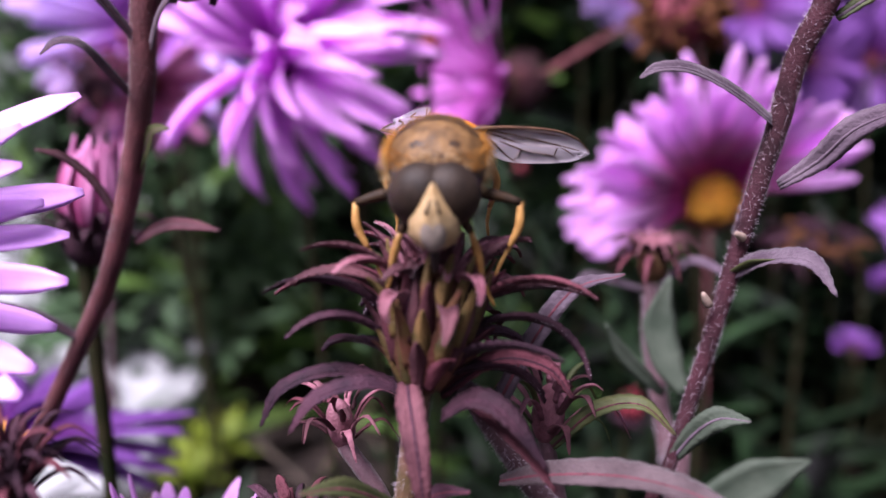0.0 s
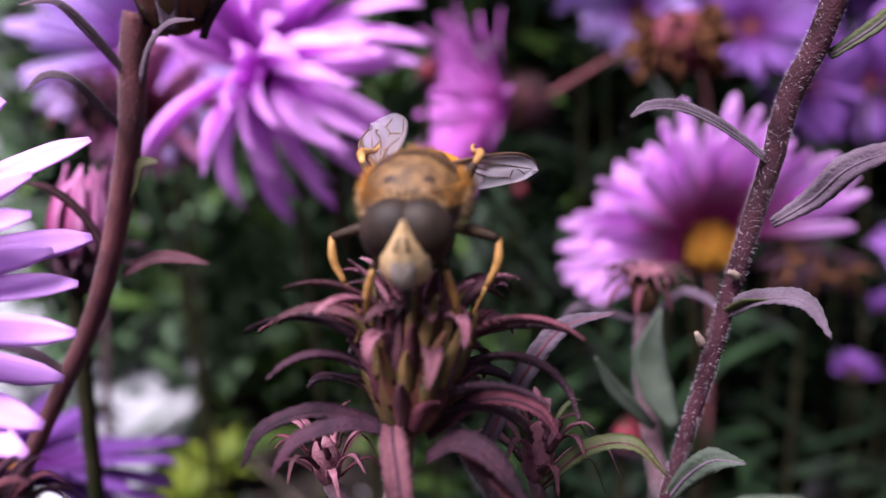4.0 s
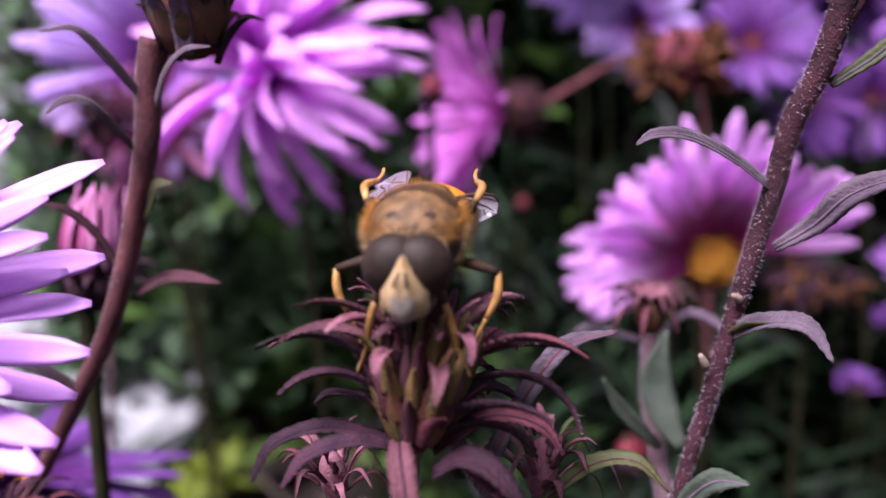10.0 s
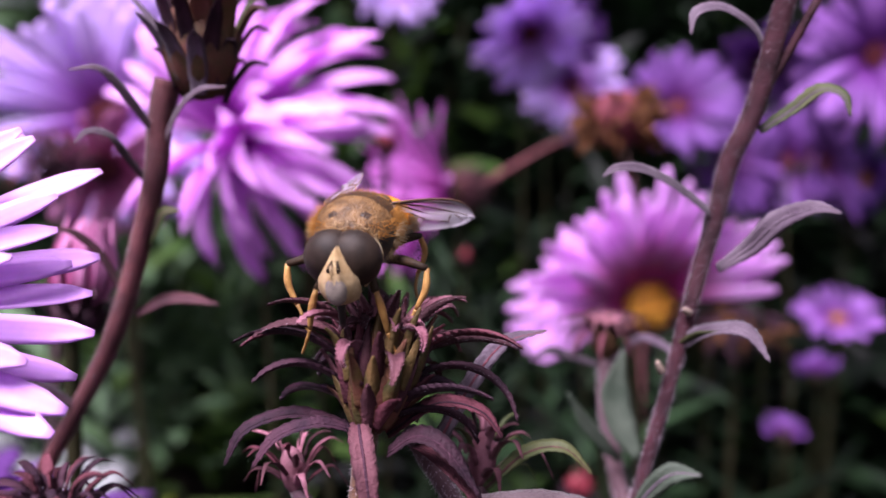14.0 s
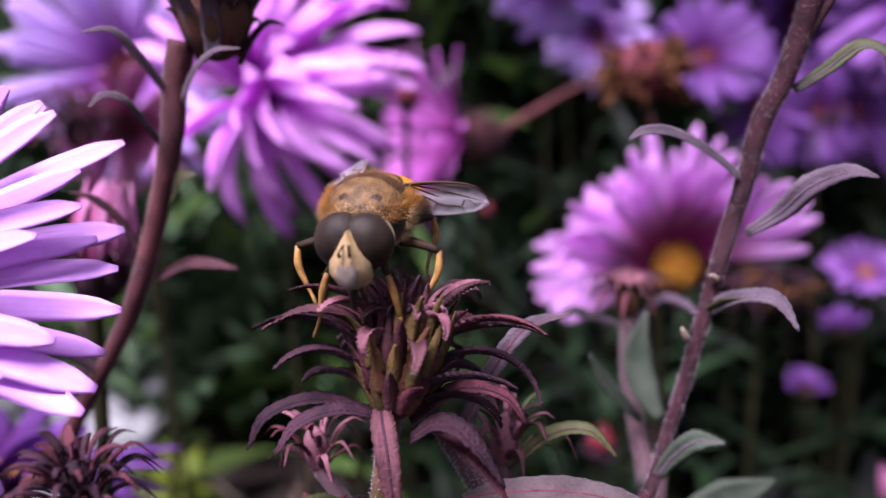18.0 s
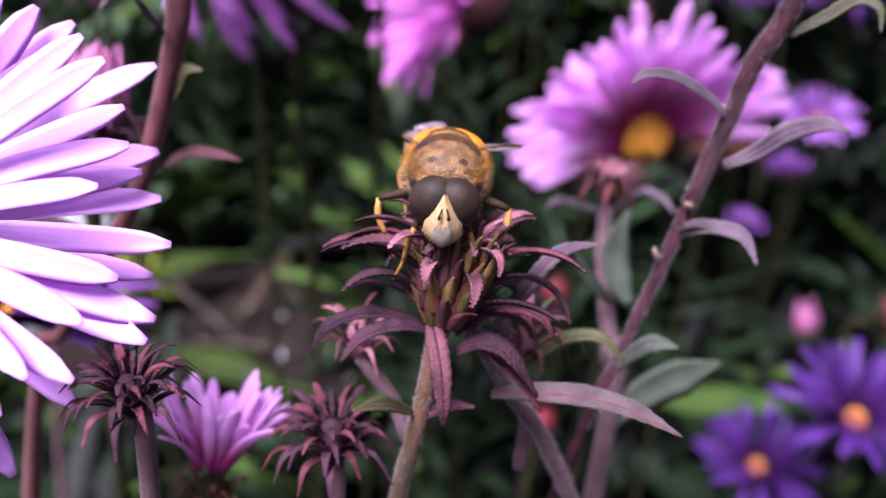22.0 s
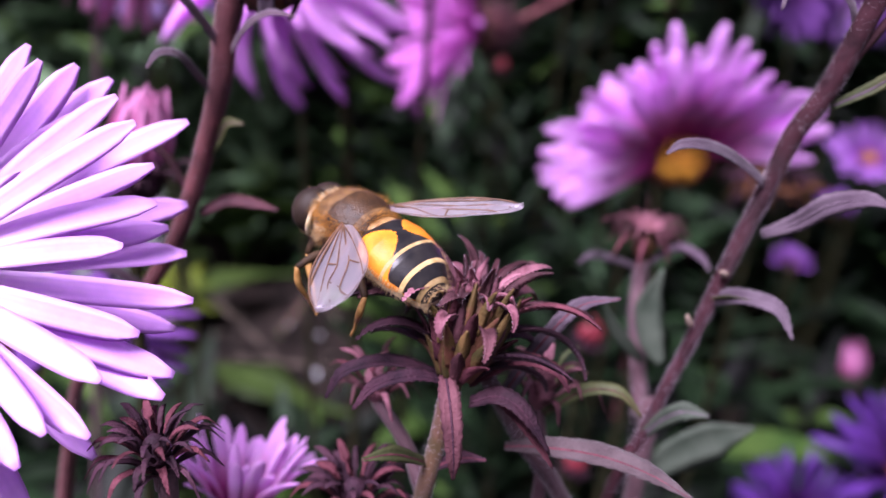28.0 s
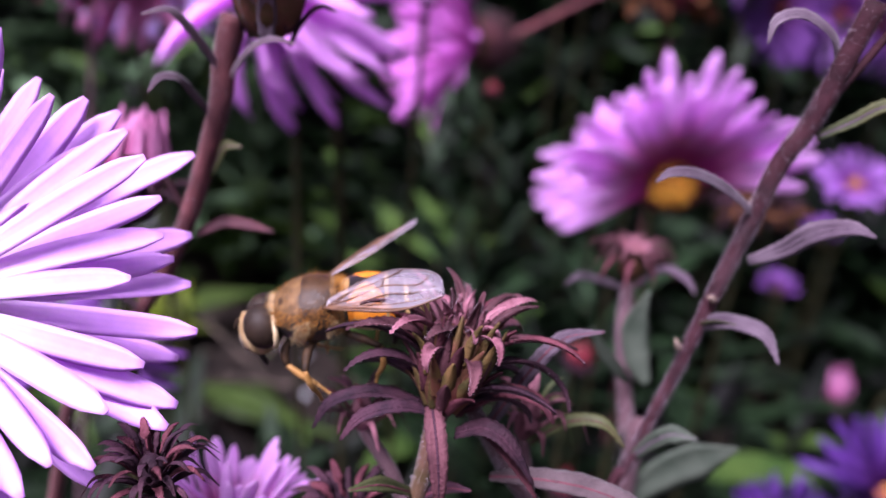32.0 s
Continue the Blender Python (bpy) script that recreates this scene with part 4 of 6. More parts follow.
def build_seed_head():
    """The spent aster that carries the hoverfly, with its stalks and side buds."""
    o = Vector((-2.4, 29.2, 188.1))
    t = thing("seed_head_plant", (-6, 34, 0), "spent aster head with curled serrated purple bracts", "seed head")
    ax = Vector((0.16, 0.14, 1)).normalized()
    m = Matrix.Translation(o) @ facing(ax)
    r = random.Random(12)
    part("core", turned(lathe_z([(-0.2, 0.5), (0.4, 0.95), (1.2, 1.4), (2.2, 1.65), (3.2, 1.7), (4.1, 1.5), (4.6, 1.0), (4.7, 0.2)]), m), M_BRACT_GREEN, t, "olive and maroon bract cup")
    # broad phyllaries hugging the cup, each tier overlapping the next
    for j, (n, z, r0, ln, w) in enumerate(((11, 0.1, 0.8, 2.3, 0.4), (13, 1.0, 1.3, 2.4, 0.38), (15, 2.0, 1.62, 2.6, 0.34), (15, 3.0, 1.66, 2.4, 0.28))):
        for k in range(n):
            a = 6.283 * (k + 0.5 * j + r.uniform(-0.15, 0.15)) / n
            q = Vector((math.cos(a), math.sin(a), 0))
            pts = arc_bract(q, r0, z, ln * r.uniform(0.85, 1.15), 60 + 8 * j, r.uniform(-22, 46))
            part("phyllary", turned(blade(pts, [w * 0.7, w, w * 0.9, w * 0.6, 0.04], up=q, n=14, thick=0.16, cup=-0.45, teeth=0.03, rib=-0.08), m), (M_BRACT_GREEN, M_BRACT_OLIVE, M_BRACT, M_BRACT_OLIVE, M_LEAF_PURPLE)[(k * 3 + j) % 5], t)
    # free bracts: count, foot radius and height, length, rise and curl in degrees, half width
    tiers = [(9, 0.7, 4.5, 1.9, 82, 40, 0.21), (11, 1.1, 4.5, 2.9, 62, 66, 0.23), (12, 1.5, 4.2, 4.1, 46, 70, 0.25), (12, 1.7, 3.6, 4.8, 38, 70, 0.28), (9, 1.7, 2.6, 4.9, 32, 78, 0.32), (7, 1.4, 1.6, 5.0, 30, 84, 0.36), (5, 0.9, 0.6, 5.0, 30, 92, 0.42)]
    for j, (n, r0, z0, ln, rise, curl, w) in enumerate(tiers):
        for k in range(n):
            a = 6.283 * (k + 0.5 * (j % 2) + r.uniform(-0.28, 0.28)) / n
            q = Vector((math.cos(a), math.sin(a), 0))
            front = q.y < -0.5
            if front and (j >= 4 or j in (2, 3) and (k + j) % 2):
                continue
            size = ln * r.uniform(0.78, 1.12) * (1.08 if q.x > 0.5 else 0.88 if q.x < -0.3 and 0 < j < 4 else 1.0)
            bow, lift = curl * r.uniform(0.5, 1.45), rise + r.uniform(-16, 12)
            if front and j >= 1:
                size, bow, lift = size * 0.56, bow + 74, lift - 4
            pts = arc_bract(q, r0, z0 + r.uniform(-0.25, 0.25), size, lift, bow, r.uniform(-0.6, 0.6))
            # tier tones paint the light: mauve crown as lit, low tiers as shaded
            mat = (M_BRACT_PINK, M_LEAF_PURPLE, M_BRACT_PINK)[k % 3] if j < 2 else (M_LEAF_PURPLE, M_BRACT_PINK, M_LEAF_PURPLE)[k % 3] if front else (M_LEAF_PURPLE, M_BRACT_PINK, M_BRACT)[k % 3] if j < 4 else (M_BRACT_DARK_SHADE, M_BRACT, M_BRACT_DARK_SHADE)[k % 3]
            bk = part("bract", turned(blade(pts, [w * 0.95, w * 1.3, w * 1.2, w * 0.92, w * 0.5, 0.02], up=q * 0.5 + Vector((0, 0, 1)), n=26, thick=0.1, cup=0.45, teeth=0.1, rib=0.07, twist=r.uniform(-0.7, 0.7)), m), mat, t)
            part("fringe", turned(saw_spines(pts, q, w, 26, k + 9), m), M_HAIR, bk, "pale spiny edge")
    # larger leaves at the collar
    for pts, w, mat, up in (
        ([(-2.9, 28.7, 188.5), (-2.8, 27.5, 188.2), (-2.6, 26.6, 187.1), (-2.4, 26.2, 185.5), (-2.3, 26.3, 184.2)], [0.3, 0.5, 0.48, 0.32, 0.03], M_LEAF_PURPLE, (0, -1, 0.3)),
        ([(-2.9, 29.2, 187.9), (-4.6, 28.4, 188.6), (-6.3, 28.0, 188.2), (-7.3, 27.7, 187.0)], [0.25, 0.36, 0.32, 0.03], M_BRACT_DARK_SHADE, (0, -0.5, 1)),
        ([(-3.2, 29.8, 187.9), (-5.6, 29.5, 188.7), (-7.8, 29.5, 188.0), (-8.7, 29.3, 186.5)], [0.25, 0.36, 0.32, 0.03], M_BRACT_DARK_SHADE, (0, -0.5, 1)),
        ([(-1.6, 28.4, 187.2), (-0.4, 27.4, 188.3), (0.8, 26.8, 187.8), (2.2, 26.3, 185.9)], [0.28, 0.5, 0.44, 0.03], M_BRACT_DARK_SHADE, (0.2, -0.7, 1)),
        ([(-1.6, 29.6, 187.6), (0.6, 29.6, 189.0), (2.6, 29.6, 188.6), (3.6, 29.4, 187.4)], [0.32, 0.42, 0.36, 0.05], M_BRACT, (0, -0.5, 1)),
        ([(-2.2, 30.4, 187.4), (-1.4, 32.6, 187.8), (-0.6, 34.4, 186.6)], [0.35, 0.5, 0.05], M_BRACT, (0, 0.3, 1)),
    ):
        lf = part("leaf", blade(pts, w, up=up, n=26, thick=0.12, cup=0.35, teeth=0.06, rib=0.04), mat, t)
        part("leaf_vein", tube(pts, [0.08, 0.07, 0.03], 14, 6), M_BRACT_DARK_SHADE, lf)
    # stalks
    stalk = [(-2.45, 29.15, 188.4), (-2.9, 28.9, 184.7), (-3.4, 28.8, 181.2), (-4.0, 30.0, 175), (-6.0, 33.0, 150), (-6, 34, 60), (-6, 34, -2)]
    part("stem", tube(stalk, [0.55, 0.46, 0.46, 0.52, 0.7, 1.1, 1.3], 46, 12, 0.03), M_STEM_OCHRE, t, "brown ochre downy stem")
    branch = [(-0.6, 30.2, 187.6), (0.9, 30.6, 185.1), (2.2, 31.0, 182.9), (4.4, 31.4, 179.8), (6.8, 32.0, 175.2), (9.4, 32.8, 170), (12.0, 34.0, 163), (13, 37, 130), (4, 37, 40), (-3, 35, -2)]
    part("branch", tube(branch, [0.4, 0.46, 0.48, 0.5, 0.6, 0.9, 1.2, 1.3], 50, 12, 0.03), M_STEM, t, "thick grey-purple side branch")
    part("hair", hairs(stem_points(stalk[:5], [0.55, 0.46, 0.46, 0.52, 0.7], 900) + stem_points(branch[:5], [0.4, 0.46, 0.48, 0.5, 0.6], 1300, 8), 0.2, 0.012, 5), M_HAIR, t)
    # long leaf and small side heads on the branch
    for pts, w, mat in (
        ([(0.8, 29.9, 183.6), (2.4, 28.9, 184.4), (4.9, 27.5, 185.1), (7.0, 26.0, 185.3), (9.0, 24.5, 184.9)], [0.22, 0.5, 0.62, 0.5, 0.03], M_LEAF_MAUVE),
        ([(-0.4, 29.9, 186.9), (0.2, 28.4, 187.2), (1.3, 27.2, 186.5), (2.5, 26.4, 185.0)], [0.25, 0.38, 0.34, 0.03], M_BRACT),
        ([(-3.5, 28.6, 183.4), (-5.2, 26.8, 185.2), (-6.7, 25.8, 185.6)], [0.22, 0.42, 0.06], M_LEAF_OLIVE),
        ([(-3.1, 28.9, 182.8), (-1.8, 28.0, 184.2), (-0.6, 27.4, 184.6)], [0.22, 0.35, 0.05], M_BRACT_DARK_SHADE),
        ([(0.6, 31.2, 186.0), (2.2, 31.4, 189.0), (3.9, 31.6, 191.2), (6.0, 31.4, 191.9)], [0.3, 0.42, 0.4, 0.04], M_LEAF_GREY),
        ([(3.6, 33.6, 183.2), (5.4, 33.0, 185.2), (7.2, 32.2, 185.8), (8.6, 31.6, 184.6)], [0.2, 0.4, 0.36, 0.04], M_LEAF_OLIVE),
    ):
        lf = part("leaf", blade(pts, w, up=(0.1, -0.6, 0.8), n=26, thick=0.12, cup=0.35, teeth=0.045, rib=0.05), mat, t)
        part("leaf_vein", tube([Vector(a) - Vector((0, 0, 0.02)) for a in pts], [0.08, 0.06, 0.03], 14, 6), M_BRACT, lf)
    for c, axis, size, n, base in (((3.4, 34.4, 183.1), (0.1, 0.1, 1), 4.6, 20, (4.0, 33.0, 176.0)), ((-6.0, 34.5, 183.0), (-0.15, 0.05, 1), 3.9, 18, (-3.4, 29.2, 181.0))):
        spiky_head(t, Vector(c), axis, size, n, 30 + n, (M_LEAF_OLIVE, M_BRACT_PINK, M_LEAF_PURPLE, M_BRACT_PINK) if n == 20 else (M_BRACT, M_LEAF_PURPLE, M_BRACT_PINK), M_BRACT_PINK)
        part("side_stalk", tube([c, (Vector(c) + Vector(base)) * 0.5 + Vector((0.4, 0, 0)), base], [0.4, 0.42, 0.45], 14, 8), M_STEM, t)
    return t


def build_dark_heads():
    for label, c, axis, size, foot in (
        ("dark purple spent aster head beside the pale aster", (-15.3, 25.4, 185.4), (-0.1, -0.1, 1), 3.7, (-19, 36, 0)),
        ("brown spiky spent head behind the red stem", (-57.9, 140.0, 194.4), (0.1, -0.3, 1), 12.0, (-70, 150, 0)),
        ("spent aster head low beside the stalk", (-6.4, 30.4, 178.6), (-0.15, -0.05, 1), 4.8, (-8, 44, 0)),
    ):
        t = thing("spent_aster", foot, label, "seed head", "spent heads")
        spiky_head(t, Vector(c), axis, size, 44, 77, (M_BRACT_DARK_SHADE, M_BRACT, M_BRACT_DARK_SHADE), M_BRACT_DARK_SHADE)
        part("stem", tube([c, (c[0], c[1] + 1, c[2] - 12), (foot[0], foot[1], 60), (foot[0], foot[1], -2)], [0.35, 0.5, 1, 1.2], 20, 8), M_STEM, t)


# ---- the hoverfly (local: y forward, z up, origin in the thorax) ----
M_EYE = surface("fly_eye", (0.010, 0.006, 0.004), (0.028, 0.017, 0.011), 0.9, 0.55, 0.3, 0, 0.22, 0.05)
M_FACE = surface("fly_face", (0.270, 0.170, 0.072), (0.430, 0.310, 0.165), 0.5, 0.65, 0.5, 0, 0.25, 0.08, vary=0.2)
M_FACE_GREY = surface("fly_face_keel", (0.16, 0.13, 0.11), (0.28, 0.23, 0.19), 0.4, 0.6, 0.3, 0, 0.3, 0.06)
M_LEG_DARK = surface("fly_thigh", (0.018, 0.011, 0.007), (0.05, 0.028, 0.014), 0.5, 0.62, 0.3, 0, 0.15, 0.08)
M_THORAX = surface("fly_thorax", (0.016, 0.008, 0.004), (0.060, 0.028, 0.010), 0.8, 0.45, 0.5, 0, 0.35, 0.1, vary=0.25)
M_DUST = surface("fly_dust", (0.056, 0.028, 0.009), (0.150, 0.080, 0.028), 0.5, 0.5, 0.7, 0, 0.35, 0.09, vary=0.35)
M_AMBER = surface("fly_amber", (0.240, 0.120, 0.040), (0.380, 0.230, 0.090), 0.6, 0.35, 0.3, 0, 0.5, 0.08)
M_BELLY = surface("fly_belly", (0.250, 0.195, 0.130), (0.420, 0.350, 0.250), 0.8, 0.5, 0.3, 0, 0.4, 0.08)
M_FUR = surface("fly_fur", (0.300, 0.115, 0.014), (0.520, 0.240, 0.045), 1.0, 0.75, 0, 0.3, 0.3)
M_FUR_BROWN = surface("fly_fur_brown", (0.100, 0.044, 0.012), (0.220, 0.108, 0.032), 1.0, 0.75, 0, 0.2, 0.3)
M_FUR_PALE = surface("fly_fur_pale", (0.50, 0.34, 0.16), (0.70, 0.53, 0.31), 1.0, 0.75, 0, 0.3, 0.3)
M_ORANGE = surface("fly_orange", (0.58, 0.165, 0.006), (0.76, 0.27, 0.014), 0.8, 0.42, 0.2, 0, 0.25, 0.08)
M_BLACK = surface("fly_black", (0.008, 0.007, 0.008), (0.02, 0.017, 0.016), 0.6, 0.32, 0.15, 0, 0.45, 0.06, coat=0.1)
M_CREAM = surface("fly_cream", (0.500, 0.380, 0.200), (0.660, 0.540, 0.340), 0.5, 0.6, 0.2)
M_BAND = surface("fly_band", (0.360, 0.230, 0.085), (0.500, 0.360, 0.170), 0.4, 0.6, 0.4, 0, 0.3, 0.08, vary=0.3)
M_LEG = surface("fly_leg", (0.230, 0.110, 0.026), (0.400, 0.220, 0.065), 0.5, 0.5, 0.3, 0, 0.4, 0.08, vary=0.25)
M_VEIN = surface("wing_vein", (0.07, 0.035, 0.022), (0.16, 0.085, 0.05), 0.8, 0.5, 0)


def wing_surface():
    """Clear membrane: gloss that grows at grazing angles over a see-through film, with crinkles."""
    m = bpy.data.materials.new("wing_membrane")
    m.use_nodes = True
    t = m.node_tree
    n, link = t.nodes, t.links.new
    out = next(a for a in n if a.type == "OUTPUT_MATERIAL")
    b = next(a for a in n if a.type == "BSDF_PRINCIPLED")
    b.inputs["Base Color"].default_value = (0.78, 0.69, 0.77, 1)
    b.inputs["Roughness"].default_value = 0.5
    gl = n.new("ShaderNodeBsdfGlossy")
    gl.inputs["Color"].default_value = (0.95, 0.92, 0.98, 1)
    gl.inputs["Roughness"].default_value = 0.34
    co = n.new("ShaderNodeTexCoord")
    ns = n.new("ShaderNodeTexNoise")
    ns.inputs["Scale"].default_value = 900.0
    ns.inputs["Detail"].default_value = 3.0
    link(co.outputs["Object"], ns.inputs["Vector"])
    bn = n.new("ShaderNodeBump")
    bn.inputs["Strength"].default_value, bn.inputs["Distance"].default_value = 0.6, 0.0004
    link(ns.outputs["Fac"], bn.inputs["Height"])
    link(bn.outputs[0], gl.inputs["Normal"])
    tl = n.new("ShaderNodeBsdfTranslucent")
    tl.inputs["Color"].default_value = (0.86, 0.78, 0.85, 1)
    film = n.new("ShaderNodeMixShader")
    film.inputs[0].default_value = 0.6
    link(b.outputs[0], film.inputs[1])
    link(tl.outputs[0], film.inputs[2])
    tr = n.new("ShaderNodeBsdfTransparent")
    m1 = n.new("ShaderNodeMixShader")
    m1.inputs[0].default_value = 0.21
    link(tr.outputs[0], m1.inputs[1])
    link(film.outputs[0], m1.inputs[2])
    lw = n.new("ShaderNodeLayerWeight")
    lw.inputs["Blend"].default_value = 0.35
    gain = n.new("ShaderNodeMapRange")
    gain.inputs[3].default_value, gain.inputs[4].default_value = 0.05, 0.30
    link(lw.outputs["Facing"], gain.inputs[0])
    m2 = n.new("ShaderNodeMixShader")
    link(gain.outputs[0], m2.inputs[0])
    link(m1.outputs[0], m2.inputs[1])
    link(gl.outputs[0], m2.inputs[2])
    link(m2.outputs[0], out.inputs["Surface"])
    return m


M_WING = wing_surface()


ABDOMEN = [(-1.6, 1.35, 1.0, 0.15), (-2.1, 1.72, 1.16, 0.15), (-2.8, 1.86, 1.22, 0.1), (-3.5, 1.82, 1.2, 0.0), (-4.2, 1.66, 1.14, -0.14), (-4.9, 1.38, 1.02, -0.34), (-5.45, 1.04, 0.84, -0.6), (-5.9, 0.58, 0.52, -0.86)]


def abdomen_ring(y):
    for a, b in zip(ABDOMEN, ABDOMEN[1:]):
        if b[0] <= y <= a[0]:
            u = (a[0] - y) / (a[0] - b[0])
            return tuple(p + (q - p) * u for p, q in zip(a[1:], b[1:]))
    return ABDOMEN[-1][1:]


def shell_points(c, r, count, seed, keep):
    q = random.Random(seed)
    out = []
    while len(out) < count:
        d = Vector((q.gauss(0, 1), q.gauss(0, 1), q.gauss(0, 1))).normalized()
        if keep(d):
            out.append((Vector(c) + Vector((d.x * r[0], d.y * r[1], d.z * r[2])), d))
    return out


def wing_edge(u):
    """Front and rear edge of the wing at the share u of its length."""
    top = 0.2 + 0.22 * math.sin(u * 2.9) - 0.75 * max(0.0, (u - 0.55) / 0.45) ** 2.2
    chord = 2.3 * math.sin(min(u * 1.5 + 0.06, 1.0) * math.pi / 2) ** 0.8 * math.sqrt(max(0.0, 1 - max(0.0, (u - 0.5) / 0.5) ** 2.4))
    return top, top - max(chord, 0.02)


def wing_ripple(x, k):
    return 0.13 * math.sin(k * 2.3 + x * 0.5) * math.sin(min(1.0, x / 2) * 1.57) - 0.012 * x


def wing_mesh(side):
    """One wing, root at the origin, reaching out along x (mirrored for the other side), pleated along its veins."""
    V, F = [], []
    n, w = 26, 9
    for i in range(n + 1):
        u = math.sin(i / n * math.pi / 2)
        a, b = wing_edge(u)
        for k in range(w):
            V.append(Vector((6.6 * u * side, a + (b - a) * k / (w - 1), wing_ripple(6.6 * u, k * 5 / (w - 1)))))
    F = [(i * w + k, i * w + k + 1, (i + 1) * w + k + 1, (i + 1) * w + k) for i in range(n) for k in range(w - 1)]
    m = len(V)
    V += [v - Vector((0, 0, 0.02)) for v in V]
    F += [(m + d, m + c, m + b, m + a) for a, b, c, d in list(F)]
    rim = [i * w for i in range(n + 1)] + [n * w + k for k in range(1, w)] + [i * w + w - 1 for i in range(n - 1, -1, -1)] + [k for k in range(w - 2, 0, -1)]
    F += [(rim[i], rim[(i + 1) % len(rim)], m + rim[(i + 1) % len(rim)], m + rim[i]) for i in range(len(rim))]
    return V, F


def wing_veins(side):
    """Veins by share of length and of chord."""
    lines = [[(0, 0.0), (0.3, 0.0), (0.6, 0.0), (0.8, 0.0), (0.93, 0.0), (0.99, 0.1)], [(0, 0.06), (0.3, 0.08), (0.6, 0.07), (0.78, 0.02)], [(0.02, 0.1), (0.3, 0.18), (0.6, 0.22), (0.9, 0.2)], [(0.04, 0.15), (0.3, 0.3), (0.55, 0.42), (0.75, 0.38), (0.92, 0.55)],
             [(0.05, 0.2), (0.25, 0.45), (0.5, 0.62), (0.76, 0.62), (0.84, 0.85)], [(0.05, 0.25), (0.2, 0.6), (0.42, 0.82), (0.62, 0.97)], [(0.5, 0.2), (0.52, 0.4)], [(0.74, 0.4), (0.76, 0.62)], [(0.48, 0.62), (0.46, 0.82)], [(0.12, 0.99), (0.4, 0.99), (0.7, 0.99), (0.92, 0.98)]]
    out = []
    for k, p in enumerate(lines):
        pts = []
        for u, q in p:
            a, b = wing_edge(u)
            pts.append((6.6 * u * side, a + (b - a) * q, wing_ripple(6.6 * u, q * 5) + 0.01))
        out.append(tube(pts, [0.065, 0.055, 0.035] if k < 2 else [0.042, 0.036, 0.026] if k < 9 else [0.014, 0.012, 0.01], 12, 5))
    return out


def split_shell(rings, sides, at, kinds):
    """A closed shell cut flush into patches: at(i, s) gives a place, kinds(i, s) the patch's name."""
    out = {}
    for i in range(rings):
        for s in range(sides):
            V, F = out.setdefault(kinds((i + 0.5) / rings, (s + 0.5) / sides), ([], []))
            k = len(V)
            V += [at(i / rings, s / sides), at((i + 1) / rings, s / sides), at((i + 1) / rings, (s + 1) / sides), at(i / rings, (s + 1) / sides)]
            F.append((k, k + 1, k + 2, k + 3))
    done = {}
    for name, (V, F) in out.items():
        index, W = {}, []
        G = []
        for f in F:
            g = []
            for q in f:
                key = (round(V[q].x, 4), round(V[q].y, 4), round(V[q].z, 4))
                if key not in index:
                    index[key] = len(W)
                    W.append(V[q])
                if index[key] not in g:
                    g.append(index[key])
            if len(g) > 2:
                G.append(tuple(g))
        done[name] = (W, G)
    return done


def leg_geo(pts, radii, n=4):
    return tube(pts, radii, n, 8)


